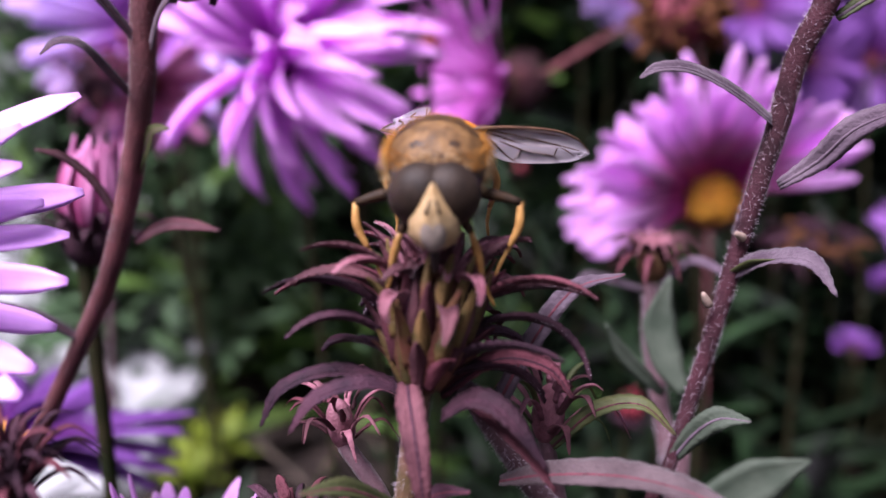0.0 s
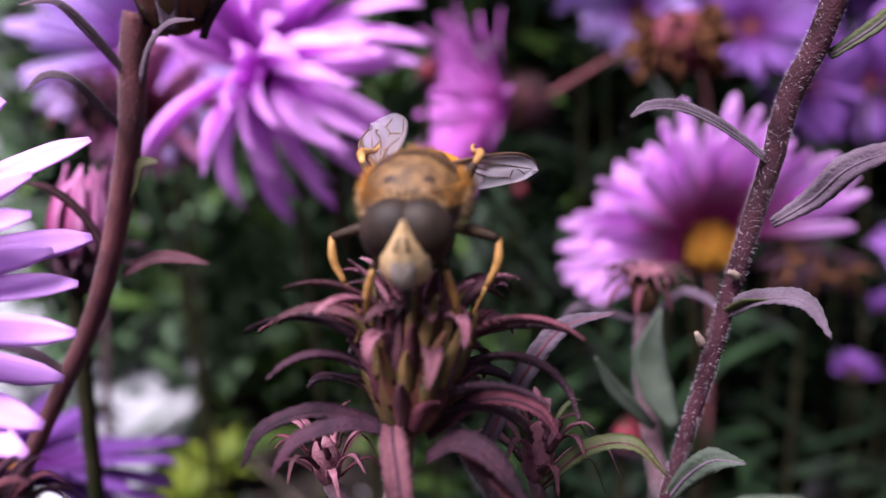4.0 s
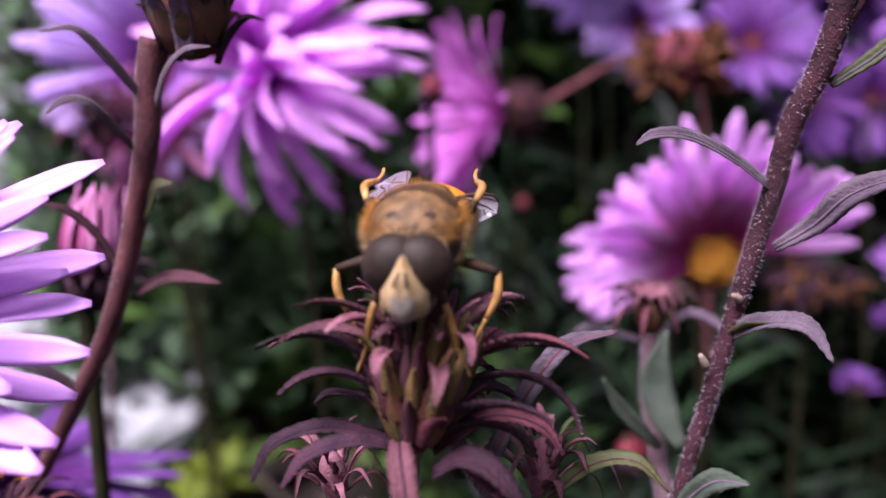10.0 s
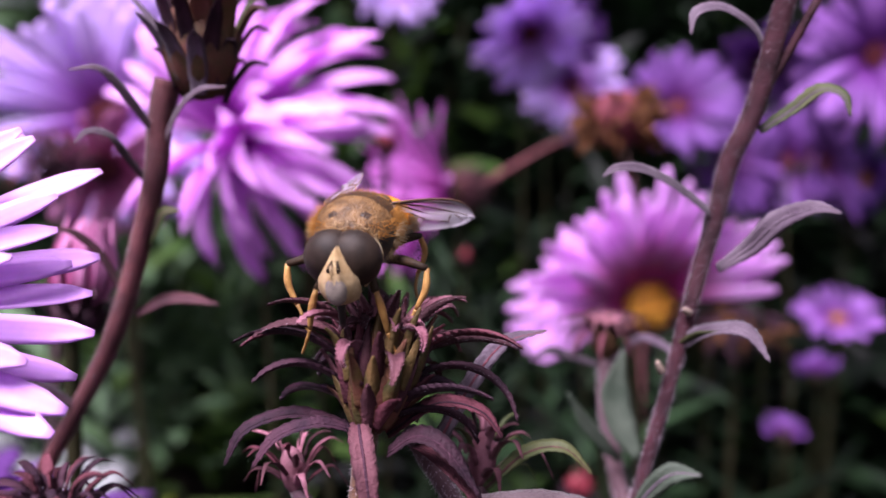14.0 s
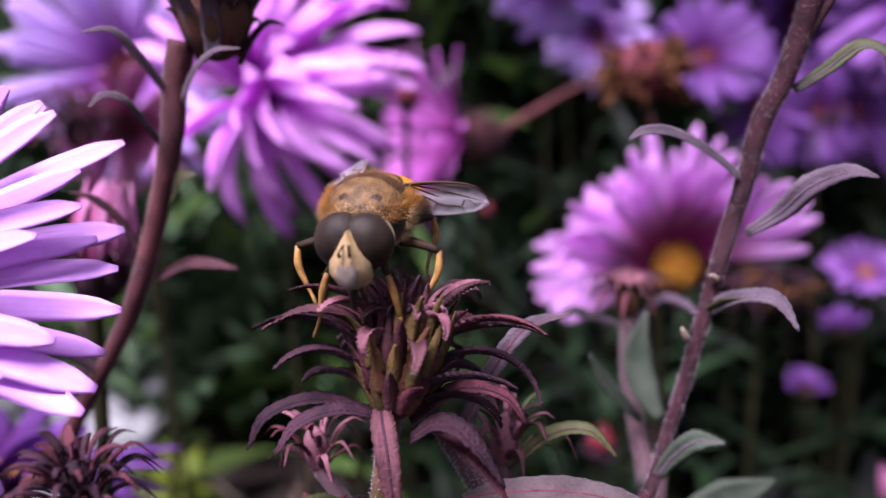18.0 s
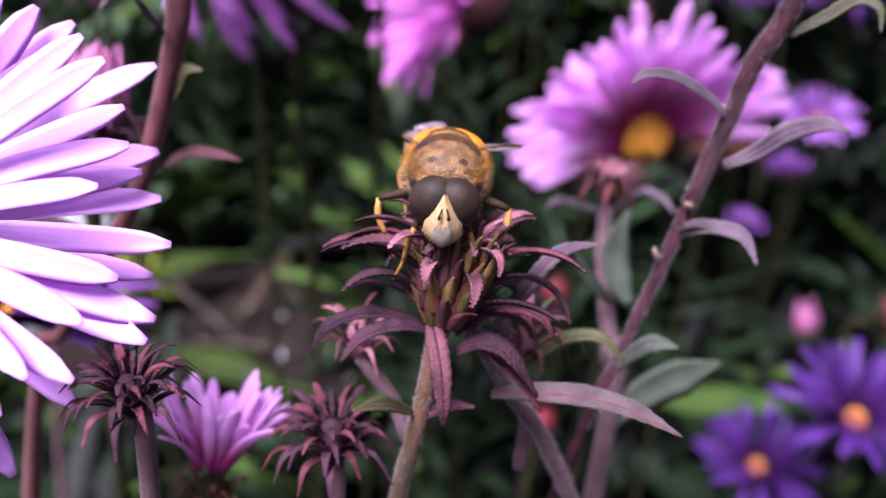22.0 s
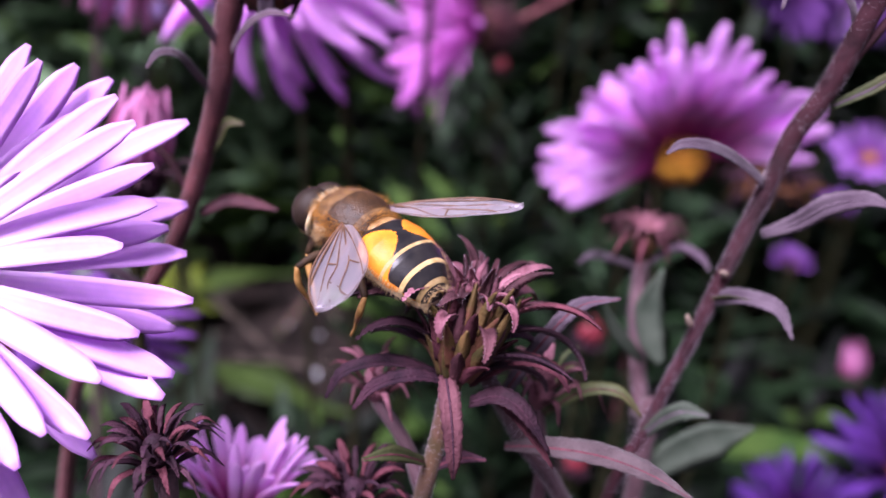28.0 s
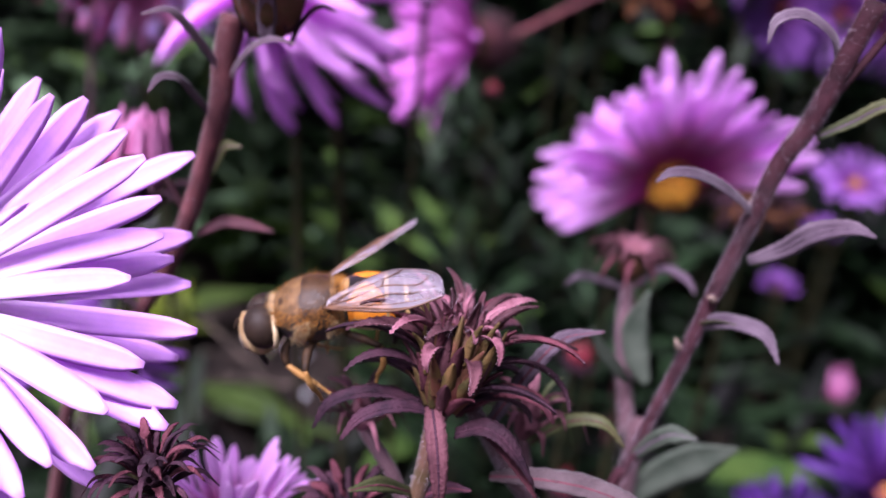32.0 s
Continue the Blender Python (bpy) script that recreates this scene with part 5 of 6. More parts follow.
def build_hoverfly():
    t = thing("hoverfly", (0, 0, 0), "hoverfly with brown eyes, furry thorax and orange-black abdomen", "insect")
    def body(u, v):
        a, g = math.pi * u, 2 * math.pi * v
        return Vector((1.86 * math.sin(a) * math.sin(g), 0.1 + 2.15 * math.cos(a), 0.1 + 1.66 * math.sin(a) * math.cos(g)))

    def coat(u, v):
        g = abs(v if v < 0.5 else v - 1) * 2 * math.pi
        wave = 0.02 * math.sin(g * 7)
        if g > 1.3:
            return "flank" if g > 2.0 or math.sin(u * 17 + g * 2.0) > -0.25 else "dust"
        return "thorax" if 0.46 + 0.5 * wave < u < 0.68 or u > 0.74 or ((u - 0.29) / 0.03) ** 2 + ((g - 0.5) / 0.14) ** 2 < 1 else "dust"

    shell = split_shell(60, 90, body, coat)
    th = part("thorax", shell["thorax"], M_THORAX, t, "bronze brown thorax")
    part("thorax_dust", shell["dust"], M_DUST, th, "dusty tan thorax front")
    part("thorax_flank", shell["flank"], M_BLACK, th, "glossy black flank")
    part("scutellum", ball((0, -1.8, 0.85), (0.95, 0.5, 0.4), 10, 16), M_AMBER, th, "amber scutellum")
    part("fur", hairs(shell_points((0, 0.1, 0.1), (1.84, 2.12, 1.64), 1700, 1, lambda d: 0.1 < d.z < 0.5 or (d.y < -0.7 and d.z > 0) or (-0.4 < d.z < 0.2 and math.sin(8 * d.y) > 0.6)), 0.46, 0.011, 2, 0.5), M_FUR, th, "tawny fur")
    part("fur_collar", hairs(shell_points((0, 0.1, 0.1), (1.84, 2.12, 1.64), 900, 16, lambda d: d.z > 0.0 and (-0.95 < d.y < -0.62 or abs(d.x) > 0.8 and d.y < 0.2)), 0.44, 0.009, 12, 0.5), M_FUR, th, "orange-brown fur collar")
    part("fur_pale", hairs(shell_points((0, 0.1, 0.1), (1.84, 2.12, 1.64), 2400, 6, lambda d: (-0.5 < d.z < 0.25 and math.sin(8 * d.y + 3 * d.z) > 0.1) or d.y > 0.8 or d.y < -0.82), 0.46, 0.011, 3, 0.5), M_FUR_PALE, th, "pale side fur")
    part("fur_short", hairs(shell_points((0, 0.1, 0.1), (1.84, 2.12, 1.64), 2600, 9, lambda d: d.z > 0.3), 0.17, 0.006, 4, 0.8), M_FUR_BROWN, th)
    # head
    hd = part("head", ball((0, 2.4, -0.3), (1.42, 0.6, 1.12), 12, 20), M_FACE, t, "head")
    for s in (-1, 1):
        part("eye", turned(ball((0, 0, 0), (1.14, 0.98, 1.18), 22, 30), Matrix.Translation((s * 0.46, 2.68, -0.15)) @ Matrix.Rotation(s * 0.1, 4, "Y") @ Matrix.Rotation(-0.1, 4, "X")), M_EYE, hd, "large dark brown compound eye")
        part("eye_rim", tube([(s * 0.8, 1.95, 0.66), (s * 1.2, 1.95, 0.3), (s * 1.34, 1.98, -0.3), (s * 1.14, 2.2, -0.95), (s * 0.76, 2.6, -1.28)], [0.02, 0.09, 0.15, 0.16, 0.14], 14, 8), M_CREAM, hd, "cream rim behind the eye")
    V, F = [], []
    prof = [(0.62, 3.62, 0.04), (0.25, 3.88, 0.26), (-0.2, 4.06, 0.5), (-0.7, 4.16, 0.68), (-1.2, 4.12, 0.74), (-1.65, 3.85, 0.6), (-1.9, 3.4, 0.3)]
    for z, y, hw in prof:
        for k in range(9):
            a = -1 + k / 4
            V.append(Vector((hw * 1.2 * a, y - 0.62 * a * a * (0.35 + hw), z)))
    for z, y, hw in prof:
        for k in range(9):
            V.append(Vector((hw * (-1 + k / 4) * 0.8, 2.5, z * 0.9)))
    F = [(i * 9 + k, i * 9 + k + 1, (i + 1) * 9 + k + 1, (i + 1) * 9 + k) for i in range(6) for k in range(8)]
    F += [(i * 9, (i + 1) * 9, 63 + (i + 1) * 9, 63 + i * 9) for i in range(6)] + [((i + 1) * 9 + 8, i * 9 + 8, 63 + i * 9 + 8, 63 + (i + 1) * 9 + 8) for i in range(6)]
    fc = part("face", (V, F), M_FACE, hd, "dusty yellow face")
    part("face_fur", hairs([(v + Vector((0, 0.01, 0)), (v.x * 0.6, 1, -0.3)) for v in V[:63] for _ in range(3)], 0.1, 0.006, 7, 0.6), M_FUR_PALE, hd)
    part("face_keel", ball((0, 3.92, -1.0), (0.46, 0.27, 0.68), 12, 14), M_FACE_GREY, hd, "grey shining face keel")
    part("mouth", tube([(0, 3.3, -1.5), (0, 3.4, -2.1), (0, 3.3, -2.8)], [0.24, 0.17, 0.12], 8, 8), M_BLACK, hd, "black proboscis")
    for s in (-1, 1):
        part("antenna", join(tube([(s * 0.1, 3.85, 0.15), (s * 0.15, 4.1, 0.1), (s * 0.2, 4.19, -0.02)], [0.04, 0.05, 0.04], 5, 6), ball((s * 0.2, 4.2, -0.1), (0.08, 0.06, 0.12), 6, 8)), M_LEG_DARK, hd)
    # abdomen, bent a little down from the waist
    bend = Matrix.Translation((0, -1.7, 0.4)) @ Matrix.Rotation(radians(1), 4, "X") @ Matrix.Translation((0, 1.7, -0.4))
    def hide(u, v):
        rx, rz, zc = abdomen_ring(-1.6 - 4.3 * u)
        y = -1.6 - 4.05 * u
        a = 2 * math.pi * v
        s = math.sqrt(max(0.0, 1 - max(0.0, (u - 0.93) / 0.07) ** 2))
        return bend @ Vector((1.06 * rx * s * math.sin(a), y, zc + rz * s * math.cos(a)))

    def bars(u, v):
        a = abs(v if v < 0.5 else v - 1) * 2 * math.pi
        if a > 1.68 + 0.12 * math.sin(u * 13):
            return "belly"
        for k, (u0, u1) in enumerate(((0.505, 0.545), (0.735, 0.785), (0.91, 0.95), (0.975, 0.985))):
            if u0 < u < u1:
                return "band%d" % k
        if u < 0.52:
            k = abs(u - 0.29) / 0.23
            return "bar0" if a < 0.14 + 0.6 * k ** 1.8 or u < 0.05 else "orange"
        if u < 0.75:
            return "bar1" if a < 0.7 + 0.75 * math.sin(min(1.0, (u - 0.545) / 0.1) * 1.57) else "orange"
        if u < 0.92:
            return "bar2" if a < 1.55 else "orange"
        return "bar3"

    shell = split_shell(130, 110, hide, bars)
    ab = part("abdomen", shell["orange"], M_ORANGE, t, "flat abdomen, orange with black bars")
    for k in range(4):
        part("black_bar", shell["bar%d" % k], M_BLACK, ab, "glossy black bar")
    for k in range(4):
        part("pale_band", shell["band%d" % k], M_BAND, ab, "cream cross band")
    part("belly", shell["belly"], M_BELLY, ab, "pale grey belly")
    q = random.Random(21)
    rim = []
    for k in range(1300):
        y = q.uniform(-5.7, -2.0) if k < 1100 else q.uniform(-5.9, -5.7)
        rx, rz, zc = abdomen_ring(y)
        a = q.choice((-1, 1)) * (q.uniform(1.4, 1.9) if y > -5 else q.uniform(1.6, 1.8)) if k < 1100 else q.uniform(-3.14, 3.14)
        rim.append((bend @ Vector((1.06 * rx * math.sin(a), -1.6 + (y + 1.6) * 0.942, zc + rz * math.cos(a))), (math.sin(a), -0.7 if k < 1100 else -2.0, math.cos(a))))
    part("fringe", hairs(rim, 0.36, 0.008, 11, 0.4), M_FUR_PALE, ab, "pale hair fringe")
    # wings, each on its own hinge
    wings = []
    for s in (1, -1):
        w = part("wing", wing_mesh(s), M_WING, t, "clear veined wing")
        for v in wing_veins(s):
            part("vein", v, M_VEIN, w, "brown wing vein")
        wings.append(w)
    # legs: femur black, shin and foot yellow
    legs = []
    plan = [
        (1, (0.6, 1.6, -1.1), [(0, 0, 0), (0.35, 0.6, -0.1), (0.65, 1.0, -0.5)], [(0.65, 1.0, -0.5), (0.9, 1.05, -1.4), (1.05, 1.0, -2.3)], [(1.05, 1.0, -2.3), (1.25, 1.0, -2.9), (1.5, 0.95, -3.5)]),
        (1, (1.0, 0.2, -1.1), [(0, 0, 0), (1.0, 0.35, 0.1), (2.05, 0.55, -0.15)], [(2.05, 0.55, -0.15), (2.0, 0.8, -1.0), (1.6, 1.0, -1.85)], [(1.6, 1.0, -1.85), (1.3, 1.2, -2.4), (1.1, 1.4, -2.9)]),
        (1, (0.9, -1.2, -1.0), [(0, 0, 0), (0.7, -1.0, 0.0), (1.2, -1.9, -0.2)], [(1.2, -1.9, -0.2), (1.4, -1.95, -1.1), (1.1, -1.6, -2.0)], [(1.1, -1.6, -2.0), (1.0, -1.5, -2.6), (1.05, -1.4, -3.2)]),
    ]
    for s in (1, -1):
        for _, hip, femur, shin, foot in plan:
            flip = Matrix.Diagonal((s, 1, 1, 1)) @ Matrix.Translation(hip)
            def at(p):
                return [flip @ Vector(a) for a in p]
            fm = part("leg", leg_geo(at(femur), [0.17, 0.24, 0.15], 8), M_LEG_DARK, t, "jointed leg, black thigh and yellow shin")
            part("shin", leg_geo(at(shin), [0.11, 0.18, 0.15, 0.1], 8), M_LEG, fm, "yellow shin")
            part("foot", join(leg_geo(at(foot), [0.1, 0.07, 0.09, 0.065, 0.08, 0.05], 12), hairs([(p, (s * 0.6, 0.1, -0.4)) for p in at(shin) for _ in range(12)], 0.22, 0.012, 5, 0.8)), M_LEG, fm)
            legs.append(fm)
    t.scale = (1.02, 1.02, 1.02)
    return t, wings, legs, ab


# ---- smaller greenery ----
M_LEAF_LIME = surface("leaf_lime", (0.020, 0.038, 0.007), (0.040, 0.066, 0.013), 14, 0.55, 0.4, 0.25, 0.3, 1.2, vary=0.15)


def small_plant(label, at, height, n, ln, wide, material, seed):
    r = random.Random(seed)
    t = thing("bed_plant", at, label, "plant")
    a0 = Vector(at)
    part("stem", tube([a0 - Vector((0, 0, 2)), a0 + Vector((1, 1, height * 0.5)), a0 + Vector((r.uniform(-5, 5), 2, height))], [1.2, 0.9, 0.5], 10, 7), M_STEM_GREEN, t)
    for k in range(n):
        u = (k + 1) / n
        a = 2.39996 * k
        p = a0 + Vector((u * 1, u * 1, height * (0.15 + 0.85 * u)))
        d = Vector((math.cos(a), math.sin(a), 0.5 + 0.5 * u))
        l2 = ln * r.uniform(0.7, 1.2)
        part("leaf", blade([p, p + d * l2 * 0.5 + Vector((0, 0, l2 * 0.08)), p + d * l2 - Vector((0, 0, l2 * 0.12))], [l2 * wide * 0.3, l2 * wide, l2 * wide * 0.05], n=8, thick=0.4, cup=0.3, rib=0.1), material, t)


def build_small_greenery():
    for k, (x, y, h, ln) in enumerate(((-106, 366, 14, 20), (-114, 342, 10, 18))):
        small_plant("low clump of broad yellow-green leaves beside the path", (x, y, 0), h, 15, ln, 0.24, M_LEAF_YELLOW, 1 + k)
    small_plant("fresh green leafy shoot beside a yellow one", (-86, 440, 0), 44, 20, 26, 0.22, M_LEAF_LIGHT, 5)
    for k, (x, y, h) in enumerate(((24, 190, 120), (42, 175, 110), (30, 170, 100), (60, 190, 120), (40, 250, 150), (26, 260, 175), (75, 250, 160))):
        small_plant("narrow-leaved aster shoot, green darkened for shade", (x, y, 0), h, 24, 26, 0.12, M_LEAF_SHADED, 10 + k)
    for k, (x, y, h) in enumerate(((-112, 440, 150), (-92, 455, 190), (-74, 434, 140), (-56, 462, 200), (-38, 440, 160), (-20, 458, 190), (0, 438, 150), (16, 470, 200), (-84, 500, 220), (-46, 505, 230), (-8, 500, 220), (-130, 470, 170))):
        small_plant("grey-green narrow-leaved shoot behind the clearing", (x, y, 0), h, 30, 34, 0.1, M_LEAF_MID, 60 + k)
    small_plant("thin sprig with yellow leaves", (-121, 500, 0), 168, 10, 26, 0.34, M_LEAF_YELLOW, 40)
    broad_leaf([(-3.5, 286.5, 3), (-25.6, 287.8, 8), (-52, 291, 16), (-83.5, 316, 10)], [0.8, 3.5, 16, 0.8], M_LEAF_LIME, "broad light green leaf lying over soil")
    broad_leaf([(-18.7, 408, 15), (-60, 402, 18), (-85, 385, 20), (-97, 366, 18)], [0.8, 1.2, 13, 2], M_LEAF_LIME, "light green leaf low over soil")
    broad_leaf([(-26, 395, 30), (-36, 378, 22), (-46, 362, 13), (-53.6, 348, 5)], [0.8, 2.2, 2.0, 0.3], M_LEAF_PURPLE, "fallen reddish leaf leaning on the soil")
    for at, d, ln in (((-11.7, 307.6, 4), (0.9, 0.2, 0.1), 14), ((-32, 357, 4), (0.5, -0.6, 0.1), 9), ((-30, 322, 3), (-0.3, 0.9, 0.1), 8), ((4, 300, 3), (0.7, 0.7, 0.1), 6), ((-48, 372, 4), (0.2, 0.9, 0.2), 10)):
        p, d = Vector(at), Vector(d)
        t = thing("dry_leaf", at, "pale dry curled leaf lying on soil", "dead leaf", "dry leaves on the soil")
        part("leaf_blade", blade([p - d * ln * 0.5, p + Vector((0, 0, 1.2)), p + d * ln * 0.5], [0.3, ln * 0.16, 0.2], n=8, thick=0.4, cup=0.5, twist=0.6), M_STONE, t)
    for pts in ([(-35.8, 400, 8), (-26, 380, 7), (-17.9, 358.7, 4)], [(-70, 330, 6), (-40, 322, 8), (-14, 330, 4)], [(-96, 372, 22), (-70, 350, 12), (-46, 326, 4)]):
        t = thing("twig", pts[-1], "thin pale dry twig on the soil", "twig", "twigs on the soil")
        part("stick", tube(pts, [0.7, 0.8, 0.6], 12, 6, 0.1), M_CHIP, t)
    t = thing("garden_pipe", (-23.7, 401, 4), "thin dark pipe end with a pale rim on the soil", "pipe")
    part("pipe", tube([(-4, 452, 7), (-15, 424, 7), (-23.7, 401, 7)], [2.6, 2.6, 2.6], 12, 14), M_BLACK_PIPE, t)
    part("rim", tube([(-23.4, 402, 7), (-23.7, 401, 7), (-24.0, 400.2, 7)], [2.8, 3.2, 2.9], 4, 14), M_STONE, t, "pale pipe rim")
    part("bore", ball((-24.05, 400.1, 7), (1.9, 0.4, 1.9), 8, 12), M_BLACK_PIPE, t)


# ---- building ----
build_ground()
build_hedge()
SEED_PLANT = build_seed_head()
build_right_stem()
build_left_stem()
BUDLET = build_budlet_plant()
RIGHT_ASTER = build_right_aster()
BIG_ASTER = build_big_aster()
SIDE_ASTER = build_side_aster()
NEAR_ASTER = build_near_aster()
build_low_left_asters()
build_dark_heads()
build_buds()
build_dried_head()
build_far_asters()
FLY_OB, WINGS, LEGS, ABDOMEN_OB = build_hoverfly()
build_small_greenery()
build_litter()
build_foliage()
build_paving()
build_wall()


def motions():
    """Wind sway of the plants, and the hoverfly with its wings."""
    def sway(ob, rows):
        o = ORIGIN[ob.name]
        walk(ob, [(t, pose(*((o + Vector((x, y, z))) * K))) for t, x, y, z in rows])
    sway(SEED_PLANT, [(0, 1.02, -0.10, -0.29), (1, 1.09, -0.08, -0.22), (2, 1.21, -0.01, 0.07), (3, 1.40, -0.01, 0.13), (3.5, 1.22, -0.03, 0.00), (5.5, 0.48, -0.12, -0.53), (6, 0.30, -0.14, -0.66),
        (7, -0.54, -0.12, -0.68), (8, -1.24, -0.10, -0.59), (9, 0.16, -0.10, -0.53), (10, 0.85, -0.01, 0.06), (11, -0.09, 0.01, 0.01), (12, -1.73, 0.16, -0.35), (13, -1.59, 0.06, -0.76), (14, -1.26,
        0.16, 0.19), (15, -0.15, 0.07, 0.32), (15.5, -0.31, 0.06, 0.19), (17.5, -0.98, 0.02, -0.33), (18, -1.14, 0.01, -0.46), (19, -2.01, 0.16, -0.24), (20, -1.36, 0.15, -0.13), (20.5, -0.46, 0.08,
        0.04), (21, 0.45, 0.01, 0.21), (21.5, 0.65, -0.10, 0.03), (22, 0.85, -0.21, -0.16), (22.5, 1.41, -0.07, 0.27), (23, 0.54, 0.07, 0.40), (23.5, 0.37, 0.08, 0.34), (24, 0.20, 0.09, 0.28), (24.5,
        0.16, 0.14, 0.37), (25, 0.12, 0.19, 0.46), (25.5, 0.10, 0.10, 0.24), (27.5, 0.18, 0.26, 0.65), (28, 0.29, 0.17, 0.49), (29, 0.43, 0.29, 0.83), (30, 0.38, 0.12, 0.39), (31, 0.23, 0.21, 0.60),
        (32, -0.03, 0.01, 0.03)])
    sway(NEAR_ASTER, [(0, -0.21, 0.04, 0.15), (1, 0.20, 0.02, 0.11), (2, 0.60, 0.00, 0.07), (3, 0.93, -0.04, -0.05), (3.5, 0.89, -0.05, -0.14), (5.5, 0.73, -0.11, -0.49), (6, 0.69, -0.12, -0.58), (7,
        0.62, -0.14, -0.66), (8, 0.13, -0.21, -1.10), (9, 0.73, -0.10, -0.48), (10, 0.65, -0.04, -0.14), (11, -0.11, 0.07, 0.36), (12, -0.53, 0.10, 0.28), (13, -1.13, 0.14, 0.22), (14, -0.83, 0.15,
        0.57), (15, -0.64, 0.21, 0.83), (15.5, -0.61, 0.19, 0.75), (17.5, -0.49, 0.11, 0.39), (18, -0.46, 0.09, 0.31), (19, -0.66, 0.15, 0.47), (20, -0.48, 0.18, 0.58), (20.5, 0.11, 0.11, 0.50), (21,
        0.69, 0.04, 0.41), (21.5, 0.46, -0.03, 0.13), (22, 0.22, -0.10, -0.15), (22.5, 0.35, -0.11, -0.15), (23, 0.74, -0.42, -0.69), (23.5, 0.41, -0.22, -0.37), (24, 0.08, -0.03, -0.05), (24.5, 0.20,
        -0.03, -0.03), (25, 0.33, -0.04, -0.01), (25.5, -0.25, 0.22, 0.44), (27.5, -0.54, 0.13, 0.19), (28, -0.23, 0.01, -0.04), (29, -0.48, 0.10, 0.14), (30, -0.40, -0.06, -0.25), (31, -0.30, -0.12,
        -0.40), (32, 0.09, -0.18, -0.45)])
    sway(RIGHT_ASTER, [(0, 0.34, 0.72, 3.24), (1, 0.16, 0.36, 1.71), (2, 0.09, 0.32, 1.63), (3, 0.26, 0.12, 0.68), (3.5, 0.07, 0.08, 0.40), (5.5, 0.83, -0.02, -0.00), (6, -0.28, -0.00, -0.02), (7,
        0.21, -0.03, -0.14), (8, 0.71, -0.06, -0.27), (9, -0.27, -0.04, -0.23), (10, 0.31, 0.06, 0.36), (11, 0.01, -0.06, -0.38), (12, -0.19, -0.03, -0.39), (13, -0.01, -0.15, -1.11), (14, -0.27,
        0.03, 0.03), (15, -0.13, 0.03, 0.10), (15.5, -0.20, 0.01, -0.05), (17.5, 0.07, -0.07, -0.37), (18, 0.13, -0.09, -0.44), (19, -0.25, 0.04, 0.09), (20, -0.34, 0.27, 1.10), (20.5, -0.05, 0.01,
        0.01), (21, -0.05, -0.10, -0.30), (21.5, 0.05, -0.39, -1.06), (22, 1.06, -1.29, -2.51), (22.5, -0.89, 0.06, -0.13), (23, -0.00, -0.31, -0.73), (23.5, -0.00, -0.04, -0.09), (24, 0.44, -0.43,
        -0.99), (24.5, -0.04, -0.02, -0.07), (25, -0.09, -0.08, -0.19), (25.5, -0.01, 0.01, 0.03), (27.5, -0.07, 0.13, 0.28), (28, -0.44, 0.11, 0.16), (29, -0.04, 0.14, 0.34), (30, 0.10, -0.00, 0.02),
        (31, 0.14, -0.10, -0.21), (32, 0.15, 0.00, 0.06)])
    sway(BIG_ASTER, [(0, 1.80, -0.54, -2.15), (1, 1.80, -0.27, -0.97), (2, -0.06, -0.16, -0.83), (3, -0.24, 0.10, 0.48), (3.5, -0.16, -0.05, -0.27), (5.5, -0.56, 0.00, -0.04), (6, -0.11, 0.00, 0.02),
        (7, -0.27, 0.41, 2.07), (8, -0.43, 0.31, 1.60), (9, -0.59, 0.21, 1.13), (10, -0.38, 0.26, 1.36), (11, -0.11, 0.08, 0.47), (12, -0.07, 0.08, 0.53), (13, 0.60, -0.07, -0.06), (14, 0.50, -0.10,
        -0.40), (15, 1.11, -0.33, -1.17), (15.5, 0.67, -0.24, -0.89), (17.5, -0.08, 0.16, 0.92), (18, 1.26, -0.16, -0.31), (19, 1.08, -0.28, -0.96), (20, 0.73, -0.14, -0.24), (20.5, -1.06, 0.78,
        1.56), (21, -2.84, 1.71, 3.36), (21.5, -1.88, 1.36, 2.64), (22, -0.93, 1.01, 1.93), (22.5, -1.81, 1.19, 2.03), (23, -2.68, 1.36, 2.13), (23.5, -2.43, 1.17, 2.01), (24, -2.17, 0.97, 1.88),
        (24.5, -2.13, 0.83, 1.49), (25, -2.08, 0.69, 1.09), (25.5, -0.08, 0.17, 0.35), (27.5, 0.03, -0.11, -0.26), (28, 0.08, 0.01, 0.04), (29, 1.42, -0.14, -0.03), (30, 0.64, -0.36, -0.77), (31,
        0.38, -0.23, -0.50), (32, -0.16, -0.01, -0.06)])
